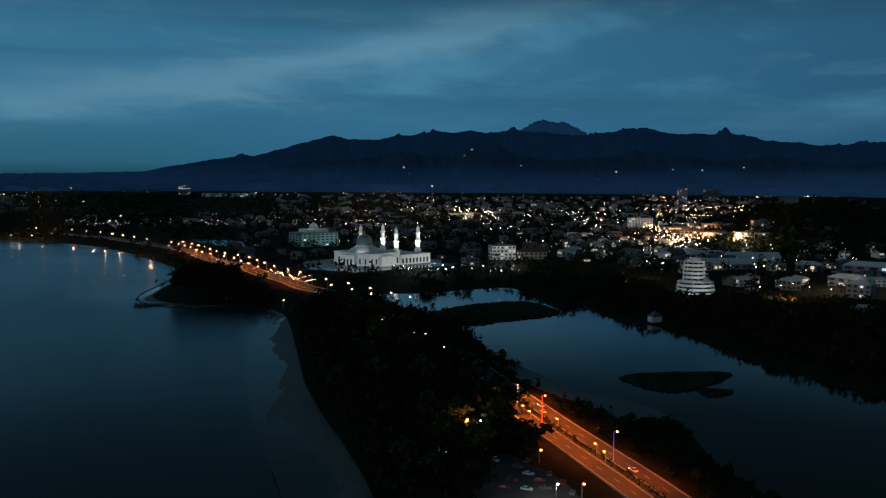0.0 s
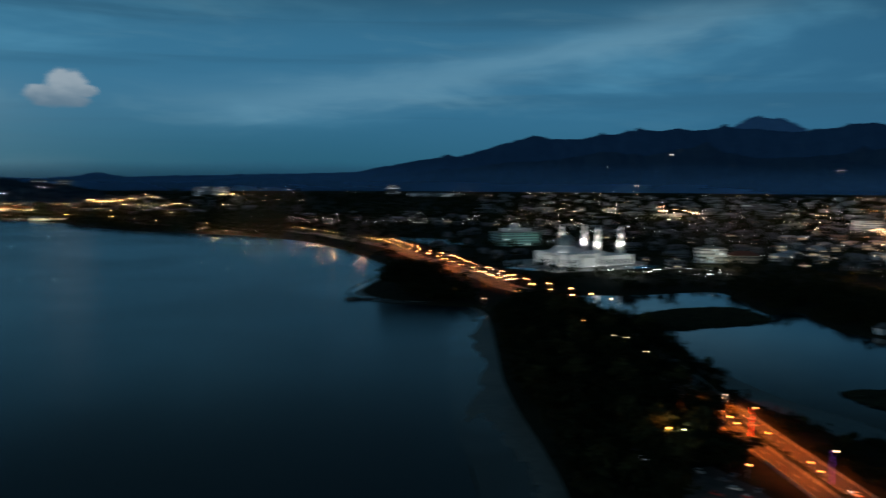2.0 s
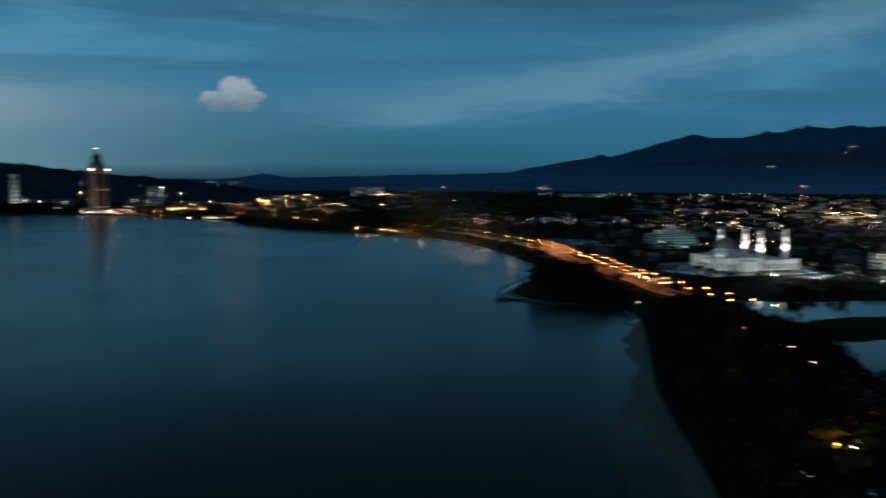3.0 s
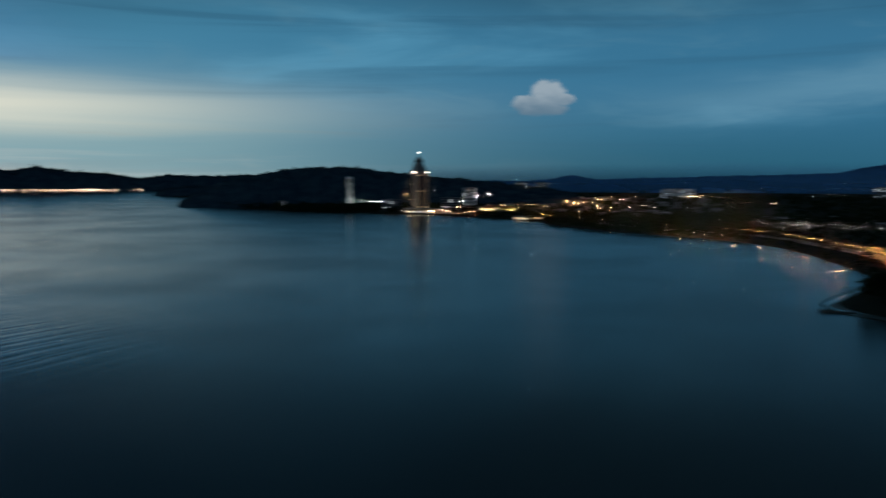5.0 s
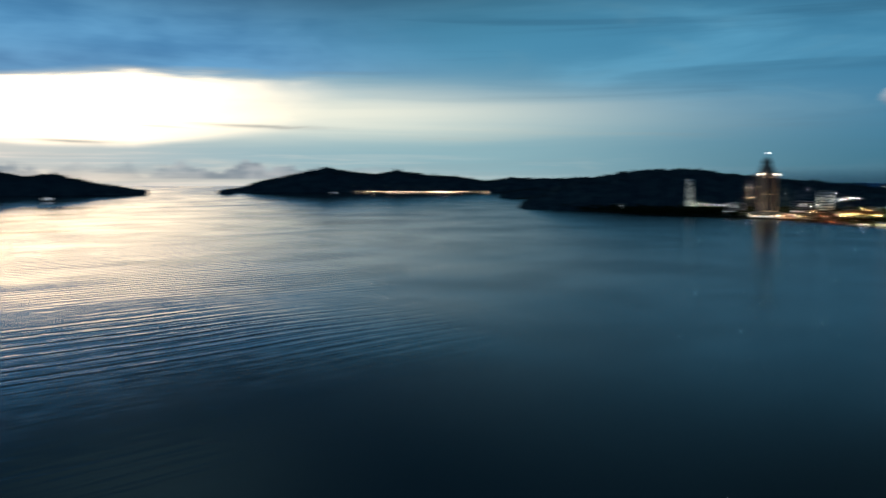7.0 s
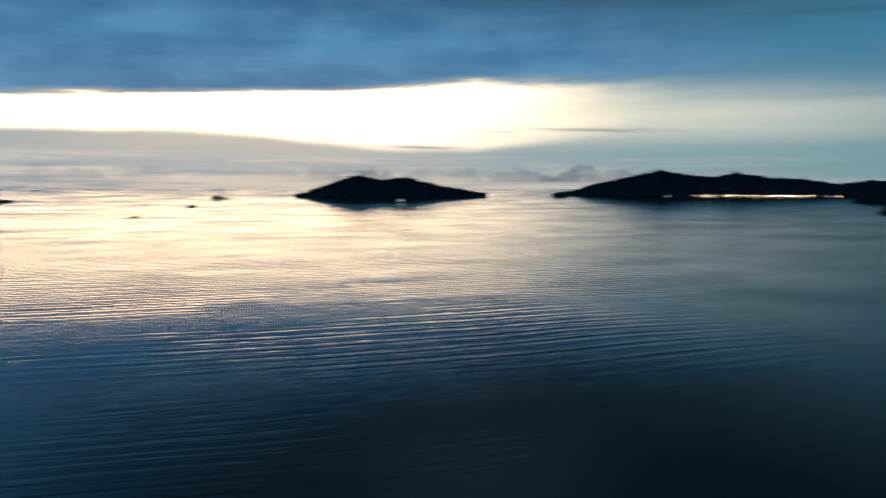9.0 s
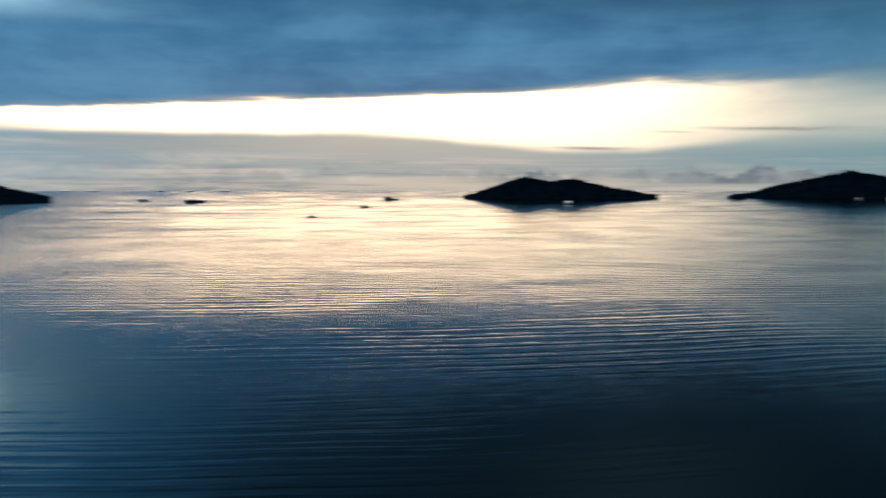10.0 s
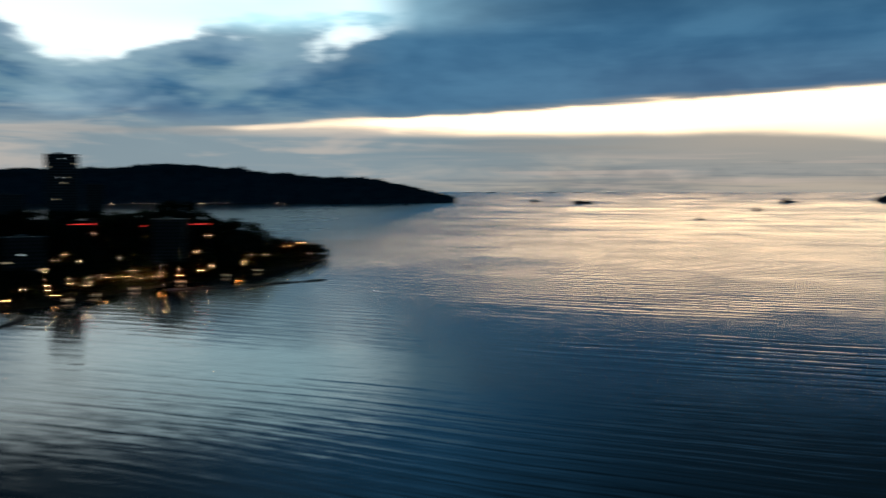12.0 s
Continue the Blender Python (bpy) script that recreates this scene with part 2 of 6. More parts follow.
def water(name, deep, swell, ripple, gloss, ior=1.33, open_sea=False):
    """Water whose normal is tilted by long swell trains, wind ripples and slicks; swell and ripple: slopes."""
    m = bpy.data.materials.new(name)
    m.use_nodes = True
    t = m.node_tree
    b = t.nodes["Principled BSDF"]
    co = t.nodes.new("ShaderNodeTexCoord").outputs["Object"]
    sp = t.nodes.new("ShaderNodeSeparateXYZ")
    t.links.new(co, sp.inputs[0])
    x, y = Ex(t, sp.outputs[0]), Ex(t, sp.outputs[1])
    dist = (x * x + y * y).op("SQRT")
    big = fbm(t, co, 0.0030, 3, 0.5, 0.5)
    t.links.new(blend(t, big.step(0.35, 0.65), deep, tuple(c * 1.6 for c in deep)), b.inputs["Base Color"])
    b.inputs["IOR"].default_value = ior
    # wind ripples: two uncorrelated slopes
    r1 = fbm(t, vec(t, x * 0.10, y * 0.10, 1.0), 1.0, 4, 0.6) - 0.5
    r2 = fbm(t, vec(t, x * 0.10, y * 0.10, 31.0), 1.0, 4, 0.6) - 0.5
    sx, sy = r1 * ripple, r2 * ripple
    rough = fbm(t, co, 0.0055, 4, 0.55, 0.6).step(0.35, 0.68) * 0.04 + gloss
    if open_sea:
        side = y / dist                                     # -1 due south, 1 due north
        windy = side.step(0.60, 0.10)                       # the bay's north is sheltered
        lee = side.step(-0.42, -0.80)                       # behind the southern headland
        bend = fbm(t, co, 0.0016, 2, 0.5) * 110.0
        wob = fbm(t, co, 0.012, 2, 0.5) * 14.0
        along = x * 0.966 + y * 0.259 + bend
        # trains of swell: drawn out along their crests, sparse close in, dense farther out
        train = fbm(t, vec(t, along * 0.006, (y * 0.966 - x * 0.259) * 0.0035, 4.0), 1.0, 3, 0.55)
        close = dist.step(560.0, 430.0)
        mask = train.step(0.36, 0.52) * (1.0 - close) + train.step(0.47, 0.58) * close * 0.8
        crest = None
        for k, size, skew, reach in ((0.36, 0.55, 0.004, 2600.0), (0.56, 0.50, -0.008, 1500.0), (0.92, 0.46, 0.016, 900.0), (1.55, 0.42, -0.02, 560.0)):
            c = (along * k + wob * (k * 0.55) + y * skew).op("COSINE") * 0.5 + 0.5
            c = (c * c * c - 0.3125) * size * dist.step(reach, reach * 0.5) * dist.step(55.0 / k, 180.0 / k)
            crest = c if crest is None else crest + c
        wave = crest * -2.0
        calm = dist.step(3000.0, 1300.0) * 0.85 + 0.15
        lean = wave * (mask * 0.85 + 0.15) * windy * calm * (1.0 - lee * 0.55) * swell
        comb = fbm(t, vec(t, along * 0.30, (y * 0.966 - x * 0.259) * 0.05, 8.0), 1.0, 3, 0.55) - 0.5
        lean = lean + comb * (0.012 + windy * 0.060) * dist.step(1400.0, 500.0)
        sx, sy = sx * (0.12 + windy * 0.4) + lean * 0.966, sy * (0.12 + windy * 0.4) + lean * 0.259
        # the sea's bend, and wide slicks whose faint slope catches other parts of the sky
        slick = fbm(t, co, 0.0042, 5, 0.55, 0.25) - 0.5
        lane = fbm(t, vec(t, (x * 0.94 + y * 0.34) * 0.022, (y * 0.94 - x * 0.34) * 0.0022, 2.0), 1.0, 4, 0.6, 0.2) - 0.5
        thread = fbm(t, vec(t, (x * 0.94 + y * 0.34) * 0.0085, (y * 0.94 - x * 0.34) * 0.0007, 12.0), 1.0, 7, 0.68, 0.1) - 0.5
        slope = dist.step(600.0, 1900.0) * 0.013 + (dist - 1500.0).op("MAXIMUM", 0.0) * (2 * 72.5 / 3398.0 ** 2) + slick * dist.step(700.0, 1700.0) * 0.040 + (lane * 0.03 + thread * 0.10) * dist.step(900.0, 1900.0) * dist.step(4700.0, 3000.0) * windy - side.step(-0.55, -0.90) * dist.step(900.0, 2200.0) * 0.11
        slope = slope + (slick * 0.05 + lane * 0.02) * dist.step(250.0, 500.0) * dist.step(1500.0, 900.0)
        sx, sy = sx + slope * x / dist, sy + slope * y / dist
        rough = rough + dist.step(330.0, 900.0) * 0.03 + (1.0 - windy) * 0.11 + lee * dist.step(900.0, 2200.0) * 0.18
    up = t.nodes.new("ShaderNodeVectorMath")
    up.operation = "NORMALIZE"
    t.links.new(vec(t, sx * -1.0, sy * -1.0, 1.0), up.inputs[0])
    t.links.new(up.outputs[0], b.inputs["Normal"])
    t.links.new(rough.socket, b.inputs["Roughness"])
    return m


SEA = water("sea_water", (0.004, 0.012, 0.017), 0.036, 0.035, 0.078, open_sea=True)
LAGOON = water("lagoon_water", (0.004, 0.010, 0.012), 0.0, 0.008, 0.07, 1.25)
EARTH = material("grass_and_earth", (0.018, 0.023, 0.012), 0.9, vary=0.5, scale=0.03, bump=0.3, second=(0.034, 0.034, 0.021), spec=0.05)
SAND = material("wet_sand", (0.115, 0.106, 0.088), 0.5, vary=0.4, scale=0.04, bump=0.1, second=(0.165, 0.152, 0.13), spec=0.4)
WET = material("wet_sand_at_the_waterline", (0.022, 0.022, 0.020), 0.22, vary=0.5, scale=0.05, bump=0.03, second=(0.045, 0.043, 0.038), spec=0.5)
ASPHALT = material("asphalt", (0.055, 0.052, 0.050), 0.8, vary=0.3, scale=0.12, bump=0.02, stretch=(1, 0.3, 1))
CONCRETE = material("concrete", (0.33, 0.32, 0.30), 0.8, vary=0.2, scale=0.2, bump=0.02)
PAINT = material("road_paint", (0.62, 0.60, 0.52), 0.7, vary=0.3, scale=0.4)
# far forest's base colour holds haze too, paler and bluer than near trees
FOREST = material("far_forest_hazed", (0.034, 0.050, 0.050), 0.95, vary=0.6, scale=0.02, bump=6.0, second=(0.052, 0.074, 0.072), spec=0.0)
PEAK = material("bare_granite_hazed", (0.035, 0.075, 0.130), 0.95, vary=0.2, scale=0.004, bump=6.0, spec=0.0)
RANGE = material("mountain_forest_hazed", (0.006, 0.018, 0.036), 0.95, vary=0.35, scale=0.006, bump=12.0, second=(0.011, 0.028, 0.050), spec=0.0)
FOOT = material("foothill_forest_hazed", (0.014, 0.026, 0.034), 0.95, vary=0.4, scale=0.006, bump=10.0, second=(0.022, 0.038, 0.046), spec=0.0)
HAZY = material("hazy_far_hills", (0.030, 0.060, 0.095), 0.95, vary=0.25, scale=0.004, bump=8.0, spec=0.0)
for far in (RANGE, PEAK, FOOT, HAZY, FOREST):        # far backdrop's kilometres of dusk haze, put into blue base colours and emission
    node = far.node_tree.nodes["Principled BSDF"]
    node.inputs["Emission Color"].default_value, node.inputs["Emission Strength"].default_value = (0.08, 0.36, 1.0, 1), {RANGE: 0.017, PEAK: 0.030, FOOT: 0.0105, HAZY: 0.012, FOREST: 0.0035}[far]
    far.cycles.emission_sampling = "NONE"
GRASS = material("swamp_grass", (0.024, 0.034, 0.014), 0.9, vary=0.5, scale=0.12, bump=0.4, second=(0.042, 0.052, 0.024))
BARK = material("bark", (0.10, 0.075, 0.05), 0.9, vary=0.4, scale=1.5, bump=0.05)
LEAF = foliage("leaves", (0.011, 0.015, 0.006), (0.028, 0.034, 0.014))
LEAF_OLIVE = foliage("olive_leaves", (0.030, 0.036, 0.012), (0.075, 0.072, 0.030))
# leaf colours lightened and blued with the haze of the far ridges
LEAF_FAR = foliage("far_leaves_hazed", (0.030, 0.044, 0.044), (0.050, 0.070, 0.066))
WHITE = material("white_plaster", (0.72, 0.73, 0.72), 0.7, vary=0.12, scale=0.25, bump=0.01)
CREAM = material("cream_plaster", (0.38, 0.35, 0.30), 0.8, vary=0.2, scale=0.25, per_object=0.5)
DIM = material("dark_plaster", (0.10, 0.105, 0.11), 0.85, vary=0.3, scale=0.2, per_object=0.4)
GRAVEL = material("dark_gravel", (0.075, 0.075, 0.075), 0.9, vary=0.6, scale=0.12, bump=0.05, second=(0.10, 0.10, 0.10))
GREY = material("grey_plaster", (0.22, 0.23, 0.24), 0.8, vary=0.25, scale=0.2, per_object=0.5)
ROOF_RED = material("red_roof_tiles", (0.15, 0.055, 0.035), 0.8, vary=0.35, scale=0.5, bump=0.03, per_object=0.4)
ROOF_GREY = material("grey_metal_roof", (0.13, 0.137, 0.145), 0.6, vary=0.3, scale=0.3, per_object=0.5)
DOME_BLUE = material("blue_grey_dome_tiles", (0.085, 0.125, 0.135), 0.45, vary=0.25, scale=0.6, bump=0.02)
GOLD = material("gold", (0.75, 0.55, 0.18), 0.3, metal=1.0, vary=0.1, scale=1.0)
GLASS_DARK = material("dark_glazing", (0.03, 0.04, 0.05), 0.15, vary=0.3, scale=0.4)
TEAL = material("teal_cladding", (0.16, 0.30, 0.29), 0.6, vary=0.2, scale=0.3)
STEEL = material("galvanised_steel", (0.35, 0.36, 0.37), 0.5, metal=0.6, vary=0.2, scale=1.0)
DARK = material("dark_metal", (0.05, 0.05, 0.055), 0.6, vary=0.3, scale=0.8)
ROCK = material("dark_rock", (0.09, 0.085, 0.08), 0.9, vary=0.4, scale=0.4, bump=0.2)
PARK = glow("park_lamp", (1.0, 0.66, 0.34), 9.0)
DUSKY = material("grey_green_concrete", (0.055, 0.065, 0.058), 0.9, vary=0.3, scale=0.2, spec=0.1)
SODIUM = glow("sodium_lamp", (1.0, 0.42, 0.10), 10.0)
BAY_LAMP = glow("bay_road_lamp", (1.0, 0.40, 0.12), 48.0)
MARKET = glow("market_lamp", (1.0, 0.55, 0.26), 40.0, 0.85)
WARM = glow("warm_lamp", (1.0, 0.66, 0.38), 64.0, 0.95)
COOL = glow("cool_lamp", (0.96, 0.97, 0.92), 42.0, 0.95)
HOUSE_LAMP = glow("house_lamp", (0.98, 0.93, 0.84), 14.0, 0.9)
HARBOUR = glow("harbour_lamp", (1.0, 0.74, 0.54), 14.0, 0.75)
WINDOW = glow("lit_window", (1.0, 0.80, 0.52), 0.9, 0.9)
WINDOW_COOL = glow("lit_window_cool", (0.82, 0.95, 1.0), 0.8, 0.9)
RED = glow("red_neon", (1.0, 0.05, 0.04), 2.0)
ROOF_PALE = material("pale_metal_roof", (0.50, 0.53, 0.56), 0.55, vary=0.15, scale=0.2, stretch=(1, 0.2, 1))

from mathutils.bvhtree import BVHTree

# ---- builders ----
def bowl(r):
    """Height of the sea and the plain at distance r: level, then bent gently up so that the far shore closes at the horizon."""
    return 72.5 * (np.maximum(np.asarray(r, float) - 1500.0, 0.0) / 3398.0) ** 2


NEAR = np.linspace(1.0, 4898.0, 3000)
TRUE = NEAR / (1.0 - bowl(NEAR) / H)


def pull(dist):
    """True distance to distance in the plan."""
    return float(np.interp(dist, TRUE, NEAR))


def site(az, dist, up=0.0):
    """A place on the plain by bearing (degrees left of the first view) and true distance; also the scale there."""
    r = pull(dist)
    a = radians(az)
    return Vector((-r * math.sin(a), r * math.cos(a), float(bowl(r)) + up)), r / dist


def mesh_from(name, verts, faces, mat, smooth=False):
    me = bpy.data.meshes.new(name)
    me.from_pydata([tuple(v) for v in verts], [], [tuple(f) for f in faces])
    if smooth:
        me.shade_smooth()
    me.materials.append(mat)
    return me


def part(name, bm, mat, parent=None, label="", at=None):
    """Links a bmesh as one mesh object under its thing."""
    me = bpy.data.meshes.new(name)
    bm.to_mesh(me)
    bm.free()
    me.materials.append(mat)
    ob = new(name, me)
    if parent:
        ob.parent = parent
    if at is not None:
        ob.matrix_basis = at
    return tagged(ob, label)


def thing(name, label, category, m, group="", kind=""):
    ob = new(name)
    ob.matrix_basis = m
    return tagged(ob, label, category, group, kind)


def box(bm, x0, x1, y0, y1, z0, z1, bevel=0.0):
    made = bmesh.ops.create_cube(bm, size=1.0)["verts"]
    for v in made:
        v.co = Vector((x0 + (v.co.x + 0.5) * (x1 - x0), y0 + (v.co.y + 0.5) * (y1 - y0), z0 + (v.co.z + 0.5) * (z1 - z0)))
    if bevel:
        edges = {e for v in made for e in v.link_edges}
        bmesh.ops.bevel(bm, geom=list(edges), offset=bevel, segments=1, affect="EDGES")
    return bm


def lathe(bm, profile, sides=16, x=0.0, y=0.0, turn=0.0, cap=True):
    """A turned body from (radius, height) pairs."""
    rings = []
    for r, h in profile:
        rings.append([bm.verts.new((x + r * math.cos(turn + 2 * math.pi * k / sides), y + r * math.sin(turn + 2 * math.pi * k / sides), h)) for k in range(sides)])
    for a, b in zip(rings, rings[1:]):
        for k in range(sides):
            bm.faces.new((a[k], a[(k + 1) % sides], b[(k + 1) % sides], b[k]))
    if cap:
        bm.faces.new(rings[-1])
        bm.faces.new(rings[0][::-1])
    return bm


def slab(bm, outline, z0, z1):
    low = [bm.verts.new((x, y, z0)) for x, y in outline]
    top = [bm.verts.new((x, y, z1)) for x, y in outline]
    n = len(outline)
    bm.faces.new(top)
    bm.faces.new(low[::-1])
    for i in range(n):
        bm.faces.new((low[i], low[(i + 1) % n], top[(i + 1) % n], top[i]))
    return bm


def B():
    return bmesh.new()


def curve_points(pts, step):
    """Catmull-Rom through the corners of a plan line."""
    pts = [Vector(p) for p in pts]
    out = []
    for i in range(len(pts) - 1):
        p0, p1, p2, p3 = pts[max(i - 1, 0)], pts[i], pts[i + 1], pts[min(i + 2, len(pts) - 1)]
        n = max(1, int((p2 - p1).length / step))
        for k in range(n):
            s = k / n
            out.append(0.5 * ((2 * p1) + (p2 - p0) * s + (2 * p0 - 5 * p1 + 4 * p2 - p3) * s * s + (3 * p1 - p0 - 3 * p2 + p3) * s ** 3))
    out.append(pts[-1])
    return out


def leaf_cluster(rng, centres, size, leaves):
    """Small crossed leaf sprays round the given centres."""
    verts, faces = [], []
    for c in centres:
        for _ in range(leaves):
            o = Vector((rng.gauss(0, 1), rng.gauss(0, 1), rng.gauss(0, 0.8))) * size * 0.55 + c
            n = Vector((rng.gauss(0, 1), rng.gauss(0, 1), rng.gauss(0.6, 0.8))).normalized()
            u = n.orthogonal().normalized()
            u.rotate(Matrix.Rotation(rng.random() * 6.28, 3, n))
            v = n.cross(u)
            s = size * rng.uniform(0.35, 0.75)
            k = len(verts)
            verts += [o + u * s, o + v * s * 0.6, o - u * s, o - v * s * 0.6]
            faces.append((k, k + 1, k + 2, k + 3))
    return verts, faces


# ---- the plan: shores ----
BEACH_SEA = [(-25, 120), (-38, 190), (-50, 260), (-70, 319), (-89, 386), (-113, 489), (-130, 575), (-131, 643)]
BEACH_LAND = [(5, 120), (-6, 190), (-20, 261), (-33, 306), (-48, 350), (-65, 409), (-83, 491), (-109, 600), (-131, 645)]
POINT = [(-165, 644), (-200, 646), (-230, 660), (-250, 690), (-259, 730), (-262, 780), (-270, 862), (-288, 926), (-321, 979), (-400, 1098),
         (-466, 1182), (-520, 1237), (-640, 1315), (-745, 1343), (-880, 1373), (-1063, 1455), (-1225, 1577), (-1412, 1620), (-1554, 1647)]
FAR_BAY = [(-1700, 1633), (-1871, 1605), (-2019, 1555), (-2194, 1555), (-2498, 1582), (-2790, 1622), (-3000, 1780), (-3500, 2120),
           (-4609, 2430), (-4800, 2800), (-5000, 4500)]
OUTER = [(-3000, 4600), (0, 5600), (3500, 4600), (5600, 0), (3500, -3500), (300, -3600)]
SOUTH = [(-80, -2300), (-420, -1500), (-640, -1200), (-790, -1060), (-900, -960), (-948, -885), (-939, -854), (-815, -786), (-720, -750), (-637, -735), (-550, -719),
         (-476, -705), (-403, -677), (-358, -684), (-300, -640), (-230, -560), (-120, -380), (-60, -160), (-25, 0)]
LAGOON_W = [(150, 120), (115, 210), (103, 272), (98, 295), (99, 335), (99, 359), (89, 372), (58, 412), (31, 479), (14, 545), (3, 577), (-16, 612), (-36, 651), (-60, 713)]
LAGOON_E = [(-58, 735), (-12, 744), (34, 774), (63, 784), (78, 727), (89, 663), (111, 686), (118, 637), (127, 599), (147, 581), (155, 556), (168, 484), (183, 442),
            (208, 392), (280, 340), (380, 250), (420, 130)]
ISLETS = [[(-8, 625), (7, 656), (35, 682), (68, 693), (87, 649), (80, 622), (47, 600), (18, 580)],
          [(90, 426), (105, 435), (149, 438), (133, 415), (112, 398), (100, 403)],
          [(123, 404), (139, 400), (125, 390)]]


def inside(px, py, poly):
    hit = np.zeros(px.shape, bool)
    for (x0, y0), (x1, y1) in zip(poly, poly[1:] + poly[:1]):
        cross = ((y0 > py) != (y1 > py)) & (px < (x1 - x0) * (py - y0) / ((y1 - y0) or 1e-9) + x0)
        hit ^= cross
    return hit


def gap(px, py, poly):
    best = np.full(px.shape, 1e9)
    for (x0, y0), (x1, y1) in zip(poly, poly[1:] + poly[:1]):
        dx, dy = x1 - x0, y1 - y0
        s = np.clip(((px - x0) * dx + (py - y0) * dy) / max(dx * dx + dy * dy, 1e-9), 0, 1)
        best = np.minimum(best, (px - x0 - s * dx) ** 2 + (py - y0 - s * dy) ** 2)
    return np.sqrt(best)


def rounded(line, step=30):
    return [(p.x, p.y) for p in curve_points(line, step)]


def pulled(line):
    return [(x * pull(math.hypot(x, y)) / math.hypot(x, y), y * pull(math.hypot(x, y)) / math.hypot(x, y)) for x, y in line]


MAIN = pulled(rounded(BEACH_SEA) + rounded(POINT) + rounded(FAR_BAY, 150)) + OUTER + pulled(rounded(SOUTH))
POOL = rounded(LAGOON_W, 15) + rounded(LAGOON_E, 15)
ISLES = [rounded(i + i[:1], 8)[:-1] for i in ISLETS]
# hills of the plain: bearing, distance, height, half width in metres along and across the line of sight
HILLS = [(-24.5, 1500, 70, 120, 210), (-29.5, 1450, 72, 160, 220), (-36, 1400, 80, 250, 250), (-21.5, 1750, 44, 120, 160),
         (137.6, 1130, 74, 70, 75), (142.0, 1150, 70, 120, 80), (134.2, 1185, 66, 40, 60), (149.0, 1220, 76, 170, 110)]


def ground_height(px, py):
    land = inside(px, py, MAIN) & ~inside(px, py, POOL)
    shore = np.minimum(gap(px, py, MAIN), gap(px, py, POOL))
    for isle in ISLES:
        d = gap(px, py, isle)
        land |= inside(px, py, isle)
        shore = np.minimum(shore, d)
    r = np.hypot(px, py)
    h = np.where(land, 2.2 * (1 - np.exp(-shore / 22.0)), -np.minimum(shore * 0.08, 4.0))
    hill = np.zeros(px.shape)
    for az, dist, top, wa, wr in HILLS:
        c, k = site(az, dist)
        a = radians(az)
        u = (px - c.x) * math.cos(a) + (py - c.y) * math.sin(a)
        v = -(px - c.x) * math.sin(a) + (py - c.y) * math.cos(a)
        hill = np.maximum(hill, top * np.exp(-(u / wa) ** 2 - (v / wr) ** 2))
    lift = np.where(land, 1 - np.exp(-shore / 60.0), 0.0)
    wob = 0.85 + 0.25 * np.sin(px * 0.013 + np.sin(py * 0.011) * 2) * np.sin(py * 0.017 + np.sin(px * 0.007) * 2)
    return bowl(r) + h + hill * lift * wob, land


def polar_sheet(name, azs, rs, height, mat):
    a, r = np.meshgrid(np.radians(azs), rs)
    px, py = -r * np.sin(a), r * np.cos(a)
    pz = height(px, py)
    n, m = len(azs), len(rs)
    idx = np.arange(n * m).reshape(m, n)
    q = np.stack([idx[:-1, :-1], idx[1:, :-1], idx[1:, 1:], idx[:-1, 1:]], -1).reshape(-1, 4)
    me = bpy.data.meshes.new(name)
    me.vertices.add(n * m)
    me.vertices.foreach_set("co", np.stack([px, py, pz], -1).astype(np.float32).ravel())
    me.loops.add(q.size)
    me.loops.foreach_set("vertex_index", q.astype(np.int32).ravel())
    me.polygons.add(len(q))
    me.polygons.foreach_set("loop_start", np.arange(0, q.size, 4, dtype=np.int32))
    me.update(calc_edges=True)
    me.shade_smooth()
    me.materials.append(mat)
    return new(name, me)


AZS = np.concatenate([np.arange(-180, -32, 2.0), np.arange(-32, 156, 0.25), np.arange(156, 180.1, 2.0)])
RINGS = np.concatenate([[0.02, 4, 30, 70, 110], np.geomspace(140, 4898, 300)])
tagged(polar_sheet("ground", AZS, RINGS, lambda px, py: ground_height(px, py)[0], EARTH),
       "dark grassy coastal plain with low wooded hills", "ground", kind="structure")
tagged(new("lagoon", mesh_from("lagoon", [(x, y, 0.03) for x, y in POOL], [range(len(POOL))], LAGOON)), "still dark lagoon behind the beach road", "lagoon", kind="structure")
tagged(polar_sheet("water", np.arange(-180, 180.1, 1.0), np.concatenate([[0.02, 60], np.geomspace(120, 4898, 120)]), lambda px, py: bowl(np.hypot(px, py)), SEA),
       "calm dusk sea with long low ripples", "sea", kind="structure")


